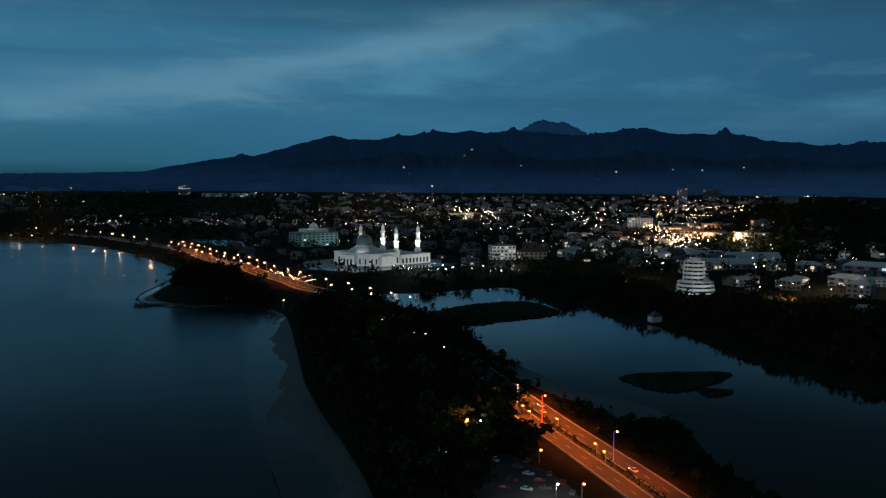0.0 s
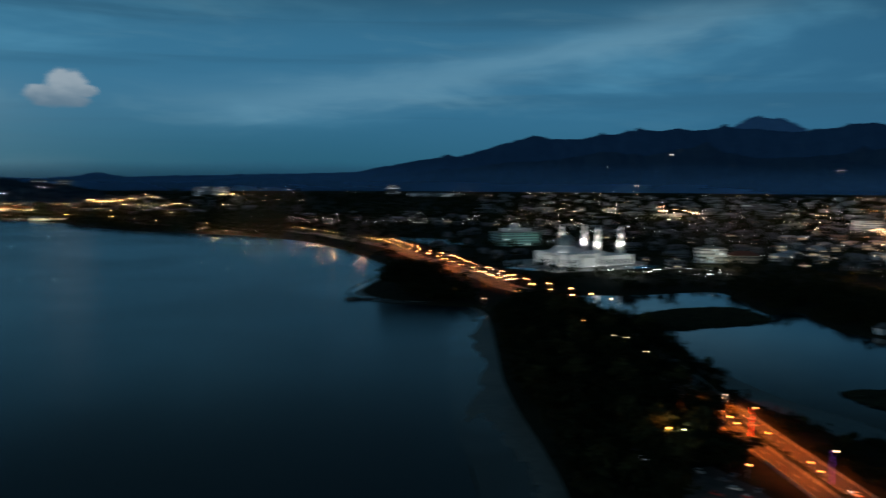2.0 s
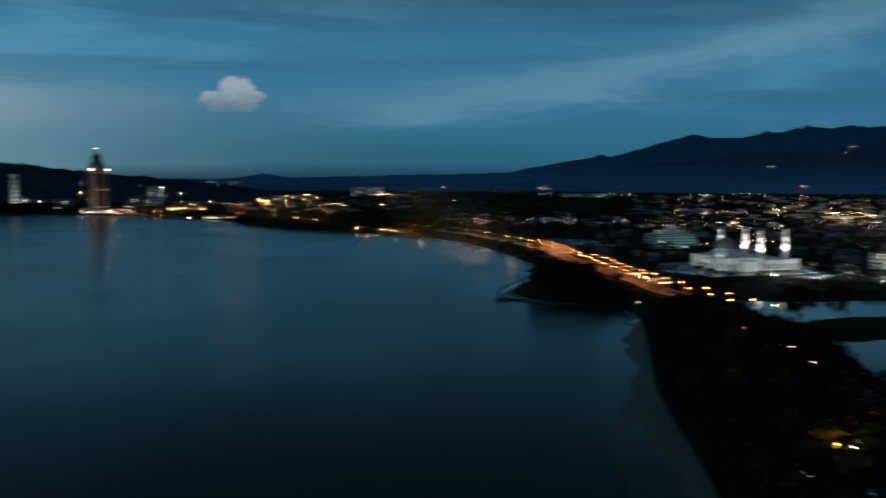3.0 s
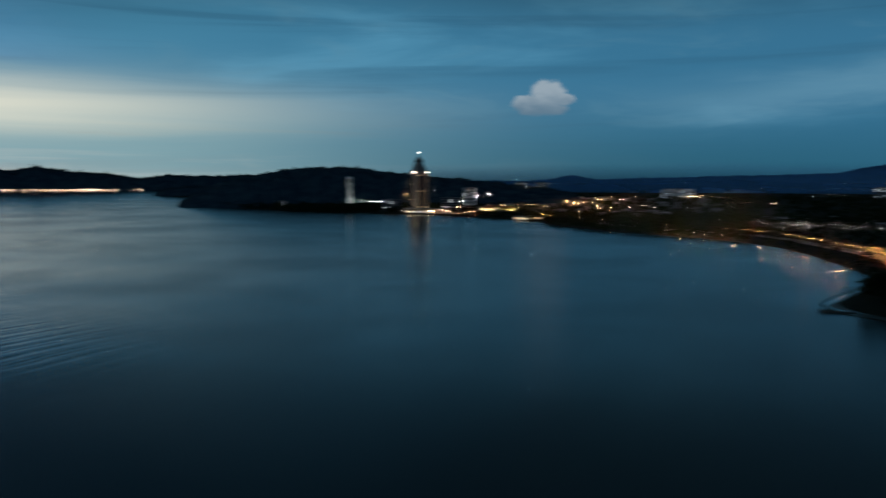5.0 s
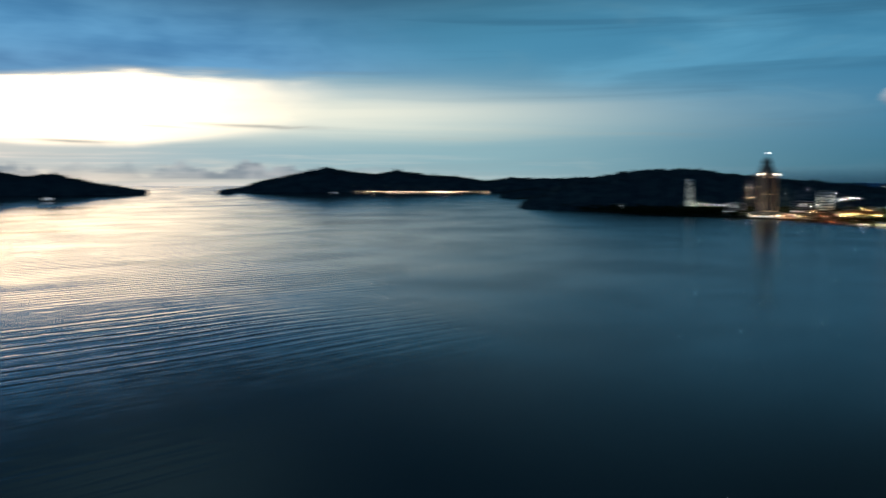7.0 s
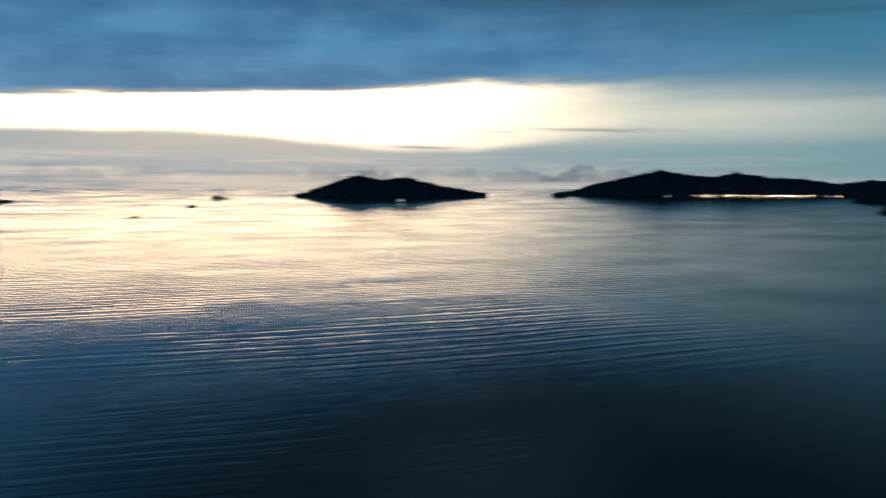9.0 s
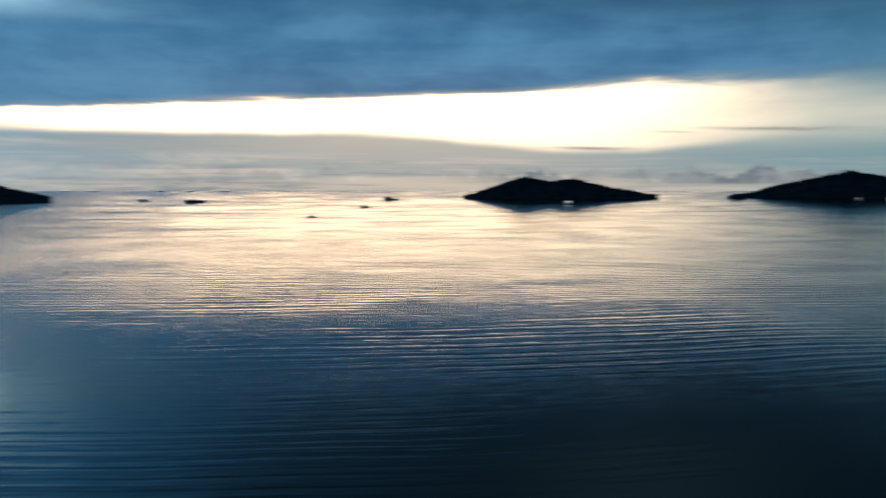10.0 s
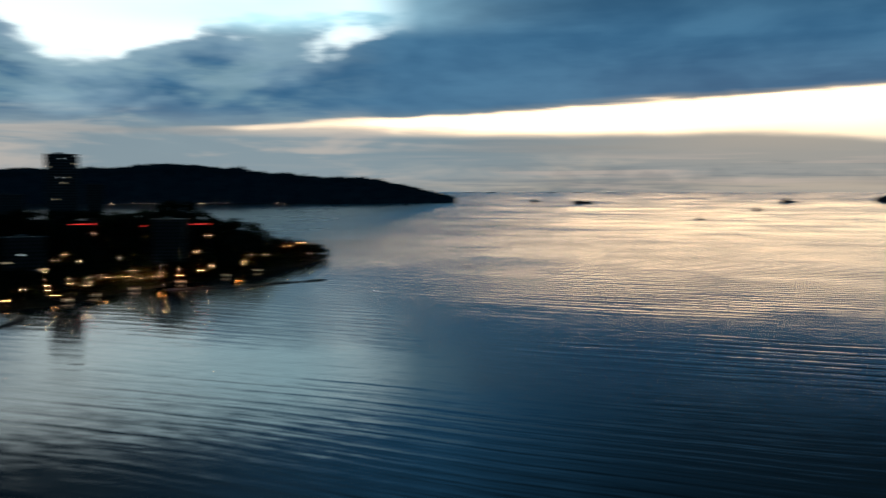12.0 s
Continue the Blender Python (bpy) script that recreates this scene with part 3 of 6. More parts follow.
def strip(name, left, right, lift, mat, label, category, n=60, cross=6, ragged=False):
    """A sheet between two plan lines, laid on the ground."""
    def even(line):
        pts = curve_points(line, 4)
        d = np.concatenate([[0], np.cumsum([(b - a).length for a, b in zip(pts, pts[1:])])])
        s = np.linspace(0, d[-1], n)
        return np.stack([np.interp(s, d, [p.x for p in pts]), np.interp(s, d, [p.y for p in pts])], -1)
    a, b = even(left), even(right)
    w = np.linspace(0, 1, cross)
    p = a[:, None] * (1 - w)[None, :, None] + b[:, None] * w[None, :, None]
    z = np.maximum(ground_height(p[..., 0], p[..., 1])[0], 0) + lift
    if ragged:
        z += np.array([[0.03 * noise.fractal(Vector((q[0] * 0.05, q[1] * 0.014, 2.0)), 1.0, 2.0, 4) for q in row] for row in p])
        z -= 0.05 * np.clip(1 - w / 0.3, 0, 1)[None, :] + 0.30 * np.clip((w - 0.9) / 0.1, 0, 1)[None, :]
    verts = np.concatenate([p, z[..., None]], -1).reshape(-1, 3)
    faces = [(i * cross + j, i * cross + j + 1, (i + 1) * cross + j + 1, (i + 1) * cross + j) for i in range(n - 1) for j in range(cross - 1)]
    me = mesh_from(name, verts, faces, mat, True)
    if ragged:
        me.materials.append(WET)
        for q in me.polygons:
            c = q.center
            if w[q.index % (cross - 1)] + 0.5 * noise.fractal(Vector((c.x * 0.04, c.y * 0.010, 6.0)), 1.0, 2.0, 5) < 0.52:
                q.material_index = 1
    return tagged(new(name, me), label, category, kind="structure")


strip("beach", [(-166, 648), (-200, 649), (-228, 663), (-248, 692), (-256, 730), (-259, 780), (-266, 850)], [(-162, 658), (-196, 660), (-220, 674), (-238, 700), (-246, 735), (-250, 780), (-260, 848)], 0.12, SAND, "narrow sandy rim of the low point", "beach", 120, 10, True)
strip("beach", BEACH_SEA, BEACH_LAND, 0.12, SAND, "grey wet sand beach at low tide", "beach", 220, 30, True)


RIDGES = {}


def ridge(name, tops, r0, r1, r2, mat, label, category, seed=0, rough=0.16, steps=0.05, tree=0.0015):
    """A far range: crest by bearing and rise over the eye's level, in degrees; r0, r1, r2: true distance of foot, crest and back."""
    az0, az1 = tops[0][0], tops[-1][0]
    n = int(abs(az1 - az0) / steps) + 1
    azs = np.linspace(az0, az1, n)
    order = sorted(tops)
    el = np.interp(azs, [p[0] for p in order], [p[1] for p in order])
    k = np.hanning(9) / np.hanning(9).sum()
    el = np.convolve(np.pad(el, 4, mode="edge"), k, "valid")
    rs = np.concatenate([np.linspace(pull(r0), pull(r1), 16), np.linspace(pull(r1), pull(r2), 6)[1:]])
    verts = []
    crest_r = pull(r1)
    for j, r in enumerate(rs):
        s = (r - rs[0]) / (crest_r - rs[0]) if r <= crest_r else 1 - 0.8 * (r - crest_r) / (rs[-1] - crest_r)
        for i, a in enumerate(azs):
            base = float(bowl(r)) - 3
            top = H + crest_r * math.tan(radians(el[i]))
            wob = noise.fractal(Vector((a * 0.9, r * 0.004, seed)), 1.0, 2.0, 5)
            gully = noise.fractal(Vector((a * 0.5 + seed, r * 0.0015, 3.7)), 1.0, 2.0, 4)
            shape = max(0.0, s) ** (0.75 + 0.35 * gully)
            leaf = noise.noise(Vector((a * 9.0, r * 0.05, seed + 0.5))) + 0.7 * noise.noise(Vector((a * 21.0, r * 0.12, seed + 1.5)))
            z = base + max(0.0, top - base) * min(1.0, shape) * (1 + (rough * wob if s < 0.97 else rough * 0.22 * wob)) + leaf * crest_r * tree * min(1.0, max(0.0, s) * 3)
            a1 = radians(a)
            verts.append((-r * math.sin(a1), r * math.cos(a1), z))
    faces = [(j * n + i, j * n + i + 1, (j + 1) * n + i + 1, (j + 1) * n + i) for j in range(len(rs) - 1) for i in range(n - 1)]
    RIDGES[seed] = BVHTree.FromPolygons([Vector(v) for v in verts], faces)
    if mat != FOREST:
        return tagged(new(name, mesh_from(name, verts, faces, mat, True)), label, category)
    root = thing(name, label, category, Matrix())
    new("slope", mesh_from("slope", verts, faces, mat, True)).parent = root
    r2 = random.Random(seed)
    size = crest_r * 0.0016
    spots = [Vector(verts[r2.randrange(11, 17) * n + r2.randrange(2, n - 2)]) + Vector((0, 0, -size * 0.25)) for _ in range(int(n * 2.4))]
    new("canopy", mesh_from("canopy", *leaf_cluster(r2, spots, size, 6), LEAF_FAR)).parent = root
    return root


mountains = thing("mountain_range", "long blue forested mountain range behind the town", "mountain range", Matrix())
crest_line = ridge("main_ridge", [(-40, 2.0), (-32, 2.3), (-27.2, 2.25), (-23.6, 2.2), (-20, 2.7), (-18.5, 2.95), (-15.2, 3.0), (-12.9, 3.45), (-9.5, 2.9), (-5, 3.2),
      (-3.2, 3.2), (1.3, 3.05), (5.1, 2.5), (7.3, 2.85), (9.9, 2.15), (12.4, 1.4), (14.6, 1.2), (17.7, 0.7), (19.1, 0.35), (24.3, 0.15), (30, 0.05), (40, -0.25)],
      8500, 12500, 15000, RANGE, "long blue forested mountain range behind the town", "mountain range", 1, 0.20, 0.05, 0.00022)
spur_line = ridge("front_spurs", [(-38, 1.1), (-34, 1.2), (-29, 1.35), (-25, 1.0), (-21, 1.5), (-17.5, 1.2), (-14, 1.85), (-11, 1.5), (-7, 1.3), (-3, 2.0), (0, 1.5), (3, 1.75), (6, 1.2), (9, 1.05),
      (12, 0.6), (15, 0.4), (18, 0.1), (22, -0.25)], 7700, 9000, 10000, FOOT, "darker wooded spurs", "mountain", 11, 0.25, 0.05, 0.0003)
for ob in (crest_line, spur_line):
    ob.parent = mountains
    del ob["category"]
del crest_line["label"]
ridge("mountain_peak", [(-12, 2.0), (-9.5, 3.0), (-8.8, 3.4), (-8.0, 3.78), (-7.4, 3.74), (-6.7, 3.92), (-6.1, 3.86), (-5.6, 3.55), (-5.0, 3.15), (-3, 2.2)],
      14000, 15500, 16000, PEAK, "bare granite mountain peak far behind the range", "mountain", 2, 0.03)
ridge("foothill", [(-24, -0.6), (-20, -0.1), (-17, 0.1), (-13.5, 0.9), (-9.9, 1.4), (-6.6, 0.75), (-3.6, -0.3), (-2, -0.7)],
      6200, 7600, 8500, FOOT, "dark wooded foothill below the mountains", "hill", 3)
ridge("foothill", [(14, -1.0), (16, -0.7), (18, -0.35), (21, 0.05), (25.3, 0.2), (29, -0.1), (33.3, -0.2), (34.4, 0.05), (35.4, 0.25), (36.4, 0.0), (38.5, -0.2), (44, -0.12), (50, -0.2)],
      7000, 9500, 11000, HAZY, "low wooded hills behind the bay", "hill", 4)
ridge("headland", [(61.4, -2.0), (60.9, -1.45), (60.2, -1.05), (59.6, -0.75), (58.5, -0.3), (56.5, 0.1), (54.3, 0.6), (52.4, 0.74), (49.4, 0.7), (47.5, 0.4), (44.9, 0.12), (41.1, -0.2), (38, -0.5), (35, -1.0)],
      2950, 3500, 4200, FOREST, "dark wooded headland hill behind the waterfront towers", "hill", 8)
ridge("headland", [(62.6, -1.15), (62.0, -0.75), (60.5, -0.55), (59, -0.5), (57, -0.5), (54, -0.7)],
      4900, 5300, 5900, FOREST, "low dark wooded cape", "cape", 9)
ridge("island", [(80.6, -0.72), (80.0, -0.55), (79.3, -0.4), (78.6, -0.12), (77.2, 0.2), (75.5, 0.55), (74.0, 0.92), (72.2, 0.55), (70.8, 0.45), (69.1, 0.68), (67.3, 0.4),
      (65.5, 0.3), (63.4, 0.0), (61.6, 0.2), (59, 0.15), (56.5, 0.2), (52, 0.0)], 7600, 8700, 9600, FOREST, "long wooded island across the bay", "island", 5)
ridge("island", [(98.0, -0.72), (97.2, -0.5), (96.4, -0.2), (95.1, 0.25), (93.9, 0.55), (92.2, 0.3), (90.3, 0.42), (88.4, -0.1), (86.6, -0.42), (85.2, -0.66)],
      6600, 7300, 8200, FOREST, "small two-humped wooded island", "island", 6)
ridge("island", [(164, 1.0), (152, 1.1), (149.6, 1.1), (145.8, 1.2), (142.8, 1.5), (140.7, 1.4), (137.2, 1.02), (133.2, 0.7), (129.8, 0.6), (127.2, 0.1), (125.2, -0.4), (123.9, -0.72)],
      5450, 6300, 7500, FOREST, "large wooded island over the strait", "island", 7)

# ---- two translucent blue sheets that paint haze at the foot of the mountains ----
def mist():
    m = bpy.data.materials.new("painted_haze_sheet")
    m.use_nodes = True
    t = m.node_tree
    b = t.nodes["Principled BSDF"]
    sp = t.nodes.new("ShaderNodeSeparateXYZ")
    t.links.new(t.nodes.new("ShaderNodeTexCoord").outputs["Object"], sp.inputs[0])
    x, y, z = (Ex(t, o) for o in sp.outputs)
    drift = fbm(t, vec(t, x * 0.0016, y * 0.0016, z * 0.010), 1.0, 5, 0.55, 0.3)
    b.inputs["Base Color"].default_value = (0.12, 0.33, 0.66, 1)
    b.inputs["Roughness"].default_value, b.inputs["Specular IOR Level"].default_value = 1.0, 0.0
    # alpha thins the painted haze upwards, broken by noise
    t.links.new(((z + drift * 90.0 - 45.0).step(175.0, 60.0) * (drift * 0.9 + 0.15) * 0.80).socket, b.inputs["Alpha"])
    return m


HAZE_SHEET = mist()
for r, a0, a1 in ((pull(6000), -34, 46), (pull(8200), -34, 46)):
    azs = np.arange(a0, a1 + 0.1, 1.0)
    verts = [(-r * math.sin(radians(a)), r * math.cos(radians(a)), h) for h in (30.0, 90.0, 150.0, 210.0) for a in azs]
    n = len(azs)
    tagged(new("mist", mesh_from("mist", verts, [(k * n + i, k * n + i + 1, (k + 1) * n + i + 1, (k + 1) * n + i) for k in range(3) for i in range(n - 1)], HAZE_SHEET, True)),
           "translucent blue sheet painting the haze under the mountains", "mist", kind="stuff")

# ---- trees ----
def tree_kind(seed, tall, wide, slim=False):
    """Trunk with limbs, and a ragged crown; returns both meshes."""
    rng = random.Random(seed)
    bm = B()
    lathe(bm, [(0.35, -0.5), (0.26, tall * 0.25), (0.16, tall * 0.55), (0.05, tall * 0.9)], 7)
    centres = []
    for k in range(22 if slim else 30):
        a, f = rng.random() * 6.28, rng.random() ** 0.6
        if slim:
            h = tall * rng.uniform(0.3, 1.0)
            r = wide * (1.05 - h / tall) * f + 0.2
        else:
            h = tall * rng.uniform(0.42, 0.97)
            q = (h / tall - 0.62) / 0.38
            r = wide * math.sqrt(max(0.05, 1 - q * q)) * f
        c = Vector((r * math.cos(a), r * math.sin(a), h))
        centres.append(c)
        if k < 7:
            s = Vector((0, 0, h * 0.55))
            d = c - s
            w = d.orthogonal().normalized() * 0.07
            vs = [bm.verts.new(p) for p in (s + w, s - w, c - w * 0.3, c + w * 0.3)]
            bm.faces.new(vs)
            w = d.cross(w).normalized() * 0.07
            vs = [bm.verts.new(p) for p in (s + w, s - w, c - w * 0.3, c + w * 0.3)]
            bm.faces.new(vs)
    trunk = bpy.data.meshes.new("trunk")
    bm.to_mesh(trunk)
    bm.free()
    trunk.materials.append(BARK)
    crown = mesh_from("crown", *leaf_cluster(rng, centres, wide * 0.42, 9), LEAF if seed % 3 else LEAF_OLIVE)
    return trunk, crown


TREES = [tree_kind(1, 11, 4.5), tree_kind(2, 9, 4.8), tree_kind(3, 13, 5.0), tree_kind(4, 14, 3.2, True), tree_kind(5, 7, 3.6)]


def one_tree(kind, x, y, z, s, turn, label, group):
    trunk, crown = TREES[kind]
    root = thing("tree", label, "tree", pose(x, y, z, 0, 0, turn) @ Matrix.Scale(s, 4), group)
    for n, me in (("trunk", trunk), ("crown", crown)):
        ob = new(n, me)
        ob.parent = root


def scatter(rng, poly, n, keep=lambda x, y: True):
    """Random places inside a plan outline."""
    xs, ys = [p[0] for p in poly], [p[1] for p in poly]
    px = np.array([rng.uniform(min(xs), max(xs)) for _ in range(n * 8)])
    py = np.array([rng.uniform(min(ys), max(ys)) for _ in range(n * 8)])
    ok = inside(px, py, poly)
    z, land = ground_height(px, py)
    ok &= land
    out = [(float(a), float(b), float(c)) for a, b, c, o in zip(px, py, z, ok) if o and keep(a, b)]
    return out[:n]


ROAD = [(128, 20), (102, 110), (84, 190), (66, 262), (54.5, 300), (43, 337), (30, 385), (13, 450), (-3, 520), (-18, 590), (-46, 660), (-85, 715), (-122, 758),
        (-150, 813), (-182, 862), (-230, 955), (-270, 1005), (-350, 1147), (-452, 1268), (-555, 1376), (-680, 1452), (-900, 1500), (-1180, 1640), (-1500, 1725), (-1850, 1690)]
ROAD_LINE = [(p.x, p.y) for p in curve_points(ROAD, 6)]
ROAD_X, ROAD_Y = np.array([p[0] for p in ROAD_LINE]), np.array([p[1] for p in ROAD_LINE])


def off_road(x, y, clear=14.0):
    return float(np.min((ROAD_X - x) ** 2 + (ROAD_Y - y) ** 2)) > clear * clear


CAR_PARK = [(10, 252), (12, 268), (15, 280), (17, 294), (24, 298), (30, 287), (36, 280), (41, 266), (44, 252)]


def road_x(y):
    return float(np.interp(y, ROAD_Y[:140], ROAD_X[:140]))


def free(x, y):
    left = x < road_x(y)
    clear = 4.0 if y > 400 else (4.5 if left and y > 342 else 13.5)
    return off_road(x, y, clear) and not (left and y < 305 and x > road_x(y) - 24) and not bool(inside(np.array([x]), np.array([y]), CAR_PARK)[0])


MUD = [(100, 350), (89, 378), (66, 407), (48, 442), (31, 440), (44, 396), (62, 366), (74, 342)]
rng = random.Random(11)
BELT = [(-14, 250), (-28, 300), (-43, 350), (-60, 409), (-78, 491), (-104, 600), (-100, 690), (-60, 700), (-30, 640), (10, 560), (28, 482), (54, 420), (84, 376), (97, 340), (95, 300), (104, 255)]
for x, y, z in scatter(rng, BELT, 250, lambda x, y: free(x, y) and not bool(inside(np.array([x]), np.array([y]), MUD)[0])):
    low = 0.42 if x > road_x(y) and y < 500 else (0.6 if y > 640 else 1.0)
    one_tree(rng.randrange(5), x, y, z, rng.uniform(0.7, 1.15) * low, rng.uniform(0, 360), "dark leafy tree in the belt behind the beach", "beach trees")


def woods(name, places, label, seed, tall=10.0, wide=4.5, dense=13, leaves=5):
    """Trees too many to count, one mesh: stubby trunks and ragged leaf clumps."""
    r = random.Random(seed)
    verts, faces = [], []
    for x, y, z in places:
        s = r.uniform(0.65, 1.25)
        t, w = tall * s, wide * s * r.uniform(0.85, 1.2)
        k = len(verts)
        for q in range(3):
            a = q * 2.1
            verts += [Vector((x + 0.3 * math.cos(a), y + 0.3 * math.sin(a), z - 0.5)), Vector((x + 0.1 * math.cos(a), y + 0.1 * math.sin(a), z + t * 0.7))]
        faces += [(k, k + 2, k + 3, k + 1), (k + 2, k + 4, k + 5, k + 3), (k + 4, k, k + 1, k + 5)]
        centres = []
        for _ in range(dense):
            a, f, h = r.random() * 6.28, r.random() ** 0.5, r.uniform(0.35, 0.95)
            centres.append(Vector((x + w * f * math.cos(a), y + w * f * math.sin(a), z + t * h)))
        v, fc = leaf_cluster(r, centres, w * 0.5, leaves)
        k = len(verts)
        verts += v
        faces += [tuple(i + k for i in q) for q in fc]
    ob = new(name, mesh_from(name, verts, faces, LEAF))
    return tagged(ob, label, "trees", kind="stuff")


woods("beach_woods", scatter(random.Random(21), BELT, 700, lambda x, y: free(x, y) and (x < road_x(y) or y > 500)), "dense dark undergrowth and trees behind the beach", 31, 7.5, 4.0, 10, 5)
woods("lagoon_scrub", scatter(random.Random(20), BELT, 420, lambda x, y: free(x, y) and x > road_x(y) + 12 and y < 520 and not bool(inside(np.array([x]), np.array([y]), MUD)[0])), "low dark scrub between the road and the lagoon", 30, 2.6, 2.4, 8, 5)
CAPE = [(-160, 664), (-192, 676), (-212, 720), (-222, 790), (-238, 845), (-222, 835), (-190, 765), (-152, 705), (-126, 660)]
woods("cape_woods", scatter(random.Random(22), CAPE, 170, lambda x, y: off_road(x, y, 26)), "dark trees on the low sandy point", 32, 9.5, 5)
woods("cape_woods", scatter(random.Random(34), [(-226, 712), (-200, 700), (-178, 716), (-178, 748), (-200, 764), (-224, 750)], 30), "clump of tall dark trees on the low point", 44, 21, 6.0, 24, 5)
E_BANK = [(118, 690), (122, 640), (150, 592), (160, 560), (172, 490), (190, 448), (214, 398), (290, 350), (420, 380), (430, 520), (350, 640), (260, 690), (190, 705)]
def off_pool(x, y, clear):
    return float(gap(np.array([x]), np.array([y]), POOL)[0]) > clear


woods("lagoon_woods", scatter(random.Random(23), E_BANK, 900, lambda x, y: (x - 222) ** 2 + (y - 712) ** 2 > 900 and off_pool(x, y, 22)), "dark mangrove thicket on the lagoon bank", 33, 9, 5)
woods("lagoon_scrub", scatter(random.Random(33), E_BANK, 420, lambda x, y: not off_pool(x, y, 24)), "low dark scrub at the lagoon's edge", 43, 2.6, 2.6, 8, 5)
N_BANK = [(-60, 745), (-10, 752), (35, 784), (70, 792), (86, 730), (96, 672), (115, 694), (185, 712), (190, 800), (120, 850), (60, 815), (-20, 790), (-100, 800), (-110, 770)]
woods("lagoon_woods", scatter(random.Random(24), N_BANK, 150, lambda x, y: off_road(x, y) and not (-75 < x < -18 and y > 735)), "dark trees on the far bank of the lagoon", 34, 8, 4.5)


def wedge(a0, a1, d0, d1):
    """Plan outline between two bearings and two true distances."""
    line = [site(a0 + (a1 - a0) * k / 8, d0)[0] for k in range(9)] + [site(a1 + (a0 - a1) * k / 8, d1)[0] for k in range(9)]
    return [(p.x, p.y) for p in line]


woods("hill_woods", scatter(random.Random(25), wedge(-17, -29, 1100, 1900), 1100), "dark woods covering the hill beside the town", 35, 12, 7, 9, 4)
woods("headland_woods", scatter(random.Random(26), wedge(131.5, 153, 800, 1420), 1250), "dark tropical woods over the headland", 36, 11, 6, 11, 5)


def in_town(x, y):
    return off_road(x, y, 20) and not bool(inside(np.array([x]), np.array([y]), MOSQUE_YARD)[0])


MOSQUE_YARD = [(-150, 900), (10, 900), (40, 1010), (-60, 1090), (-160, 1010)]
woods("town_trees", scatter(random.Random(27), wedge(-27, 26, 800, 2250), 3000, in_town), "dark garden trees between the houses", 37, 9, 5.5, 6, 4)
woods("plain_woods", scatter(random.Random(28), wedge(-27, 44, 1900, 4800), 2200, in_town), "dark distant woods of the plain", 38, 11, 11, 6, 4)
woods("shore_woods", scatter(random.Random(29), wedge(24, 46, 1250, 2300), 900, in_town), "dark woods behind the bay shore", 39, 11, 7, 7, 4)
woods("shore_woods", scatter(random.Random(30), wedge(44, 60, 2450, 3300), 700), "dark woods round the waterfront towers", 40, 12, 10, 6, 4)

# ---- the coast road ----
def band(off0, off1, z0, name, mat, label, category, parent=None, thick=0.15, y_from=0, y_to=None):
    """A long slab beside the road's centre line."""
    pts = ROAD_LINE[y_from:y_to]
    verts, faces = [], []
    gz = ground_height(np.array([p[0] for p in pts]), np.array([p[1] for p in pts]))[0]
    for i, (x, y) in enumerate(pts):
        a, b = pts[max(i - 1, 0)], pts[min(i + 1, len(pts) - 1)]
        d = Vector((b[0] - a[0], b[1] - a[1])).normalized()
        nx, ny = d.y, -d.x
        g = max(float(gz[i]), 1.2) + z0
        for o, h in ((off0, g), (off1, g), (off1, g - thick), (off0, g - thick)):
            verts.append((x + nx * o, y + ny * o, h))
        if i:
            k = 4 * i
            faces += [(k - 4, k - 3, k + 1, k), (k - 3, k - 2, k + 2, k + 1), (k - 2, k - 1, k + 3, k + 2), (k - 1, k - 4, k, k + 3)]
    ob = new(name, mesh_from(name, verts, faces, mat))
    if parent:
        ob.parent = parent
    return tagged(ob, label, category, kind="" if parent else "structure")


def hedge():
    r = random.Random(17)
    centres = []
    for i in range(170):
        m = beside(150 + i * 1.4, r.uniform(-0.9, 0.9), r.uniform(0.9, 1.7))
        centres.append(m.translation)
    ob = new("hedge", mesh_from("hedge", *leaf_cluster(r, centres, 0.8, 7), LEAF))
    tagged(ob, "low dark hedge on the median of the coast road", "hedge", kind="stuff")


band(-9.5, -1.6, 0.55, "road", ASPHALT, "asphalt carriageway of the coast road", "road", thick=1.2)
band(1.6, 9.5, 0.55, "road", ASPHALT, "asphalt carriageway of the coast road", "road", thick=1.2)
band(-1.6, 1.6, 0.72, "median", GRASS, "planted median strip between the carriageways", "median", thick=1.0)
for o in (-1.75, 1.6, -9.75, 9.5):
    band(o, o + 0.25, 0.74, "kerb", CONCRETE, "pale concrete kerb of the coast road", "kerb", thick=1.0)
for o in (-9.2, -2.1, 2.0, 9.1):
    band(o, o + 0.16, 0.558, "road_line", PAINT, "white edge line", "road marking", thick=0.006, y_to=150)
dash = mesh_from("lane_dash", [(-0.08, -2, 0), (0.08, -2, 0), (0.08, 2, 0), (-0.08, 2, 0)], [(0, 1, 2, 3)], PAINT)


def along(dist):
    """Place and heading on the road's centre line at a distance from its start."""
    left = dist
    for a, b in zip(ROAD_LINE, ROAD_LINE[1:]):
        d = math.hypot(b[0] - a[0], b[1] - a[1])
        if left <= d:
            f = left / d
            x, y = a[0] + (b[0] - a[0]) * f, a[1] + (b[1] - a[1]) * f
            z = max(float(ground_height(np.array([x]), np.array([y]))[0][0]), 1.2)
            return x, y, z, math.degrees(math.atan2(b[1] - a[1], b[0] - a[0])) - 90
        left -= d
    return None


def beside(dist, off, up=0.55):
    x, y, z, turn = along(dist)
    a = radians(turn)
    return pose(x + off * math.cos(a), y + off * math.sin(a), z + up, 0, 0, turn)


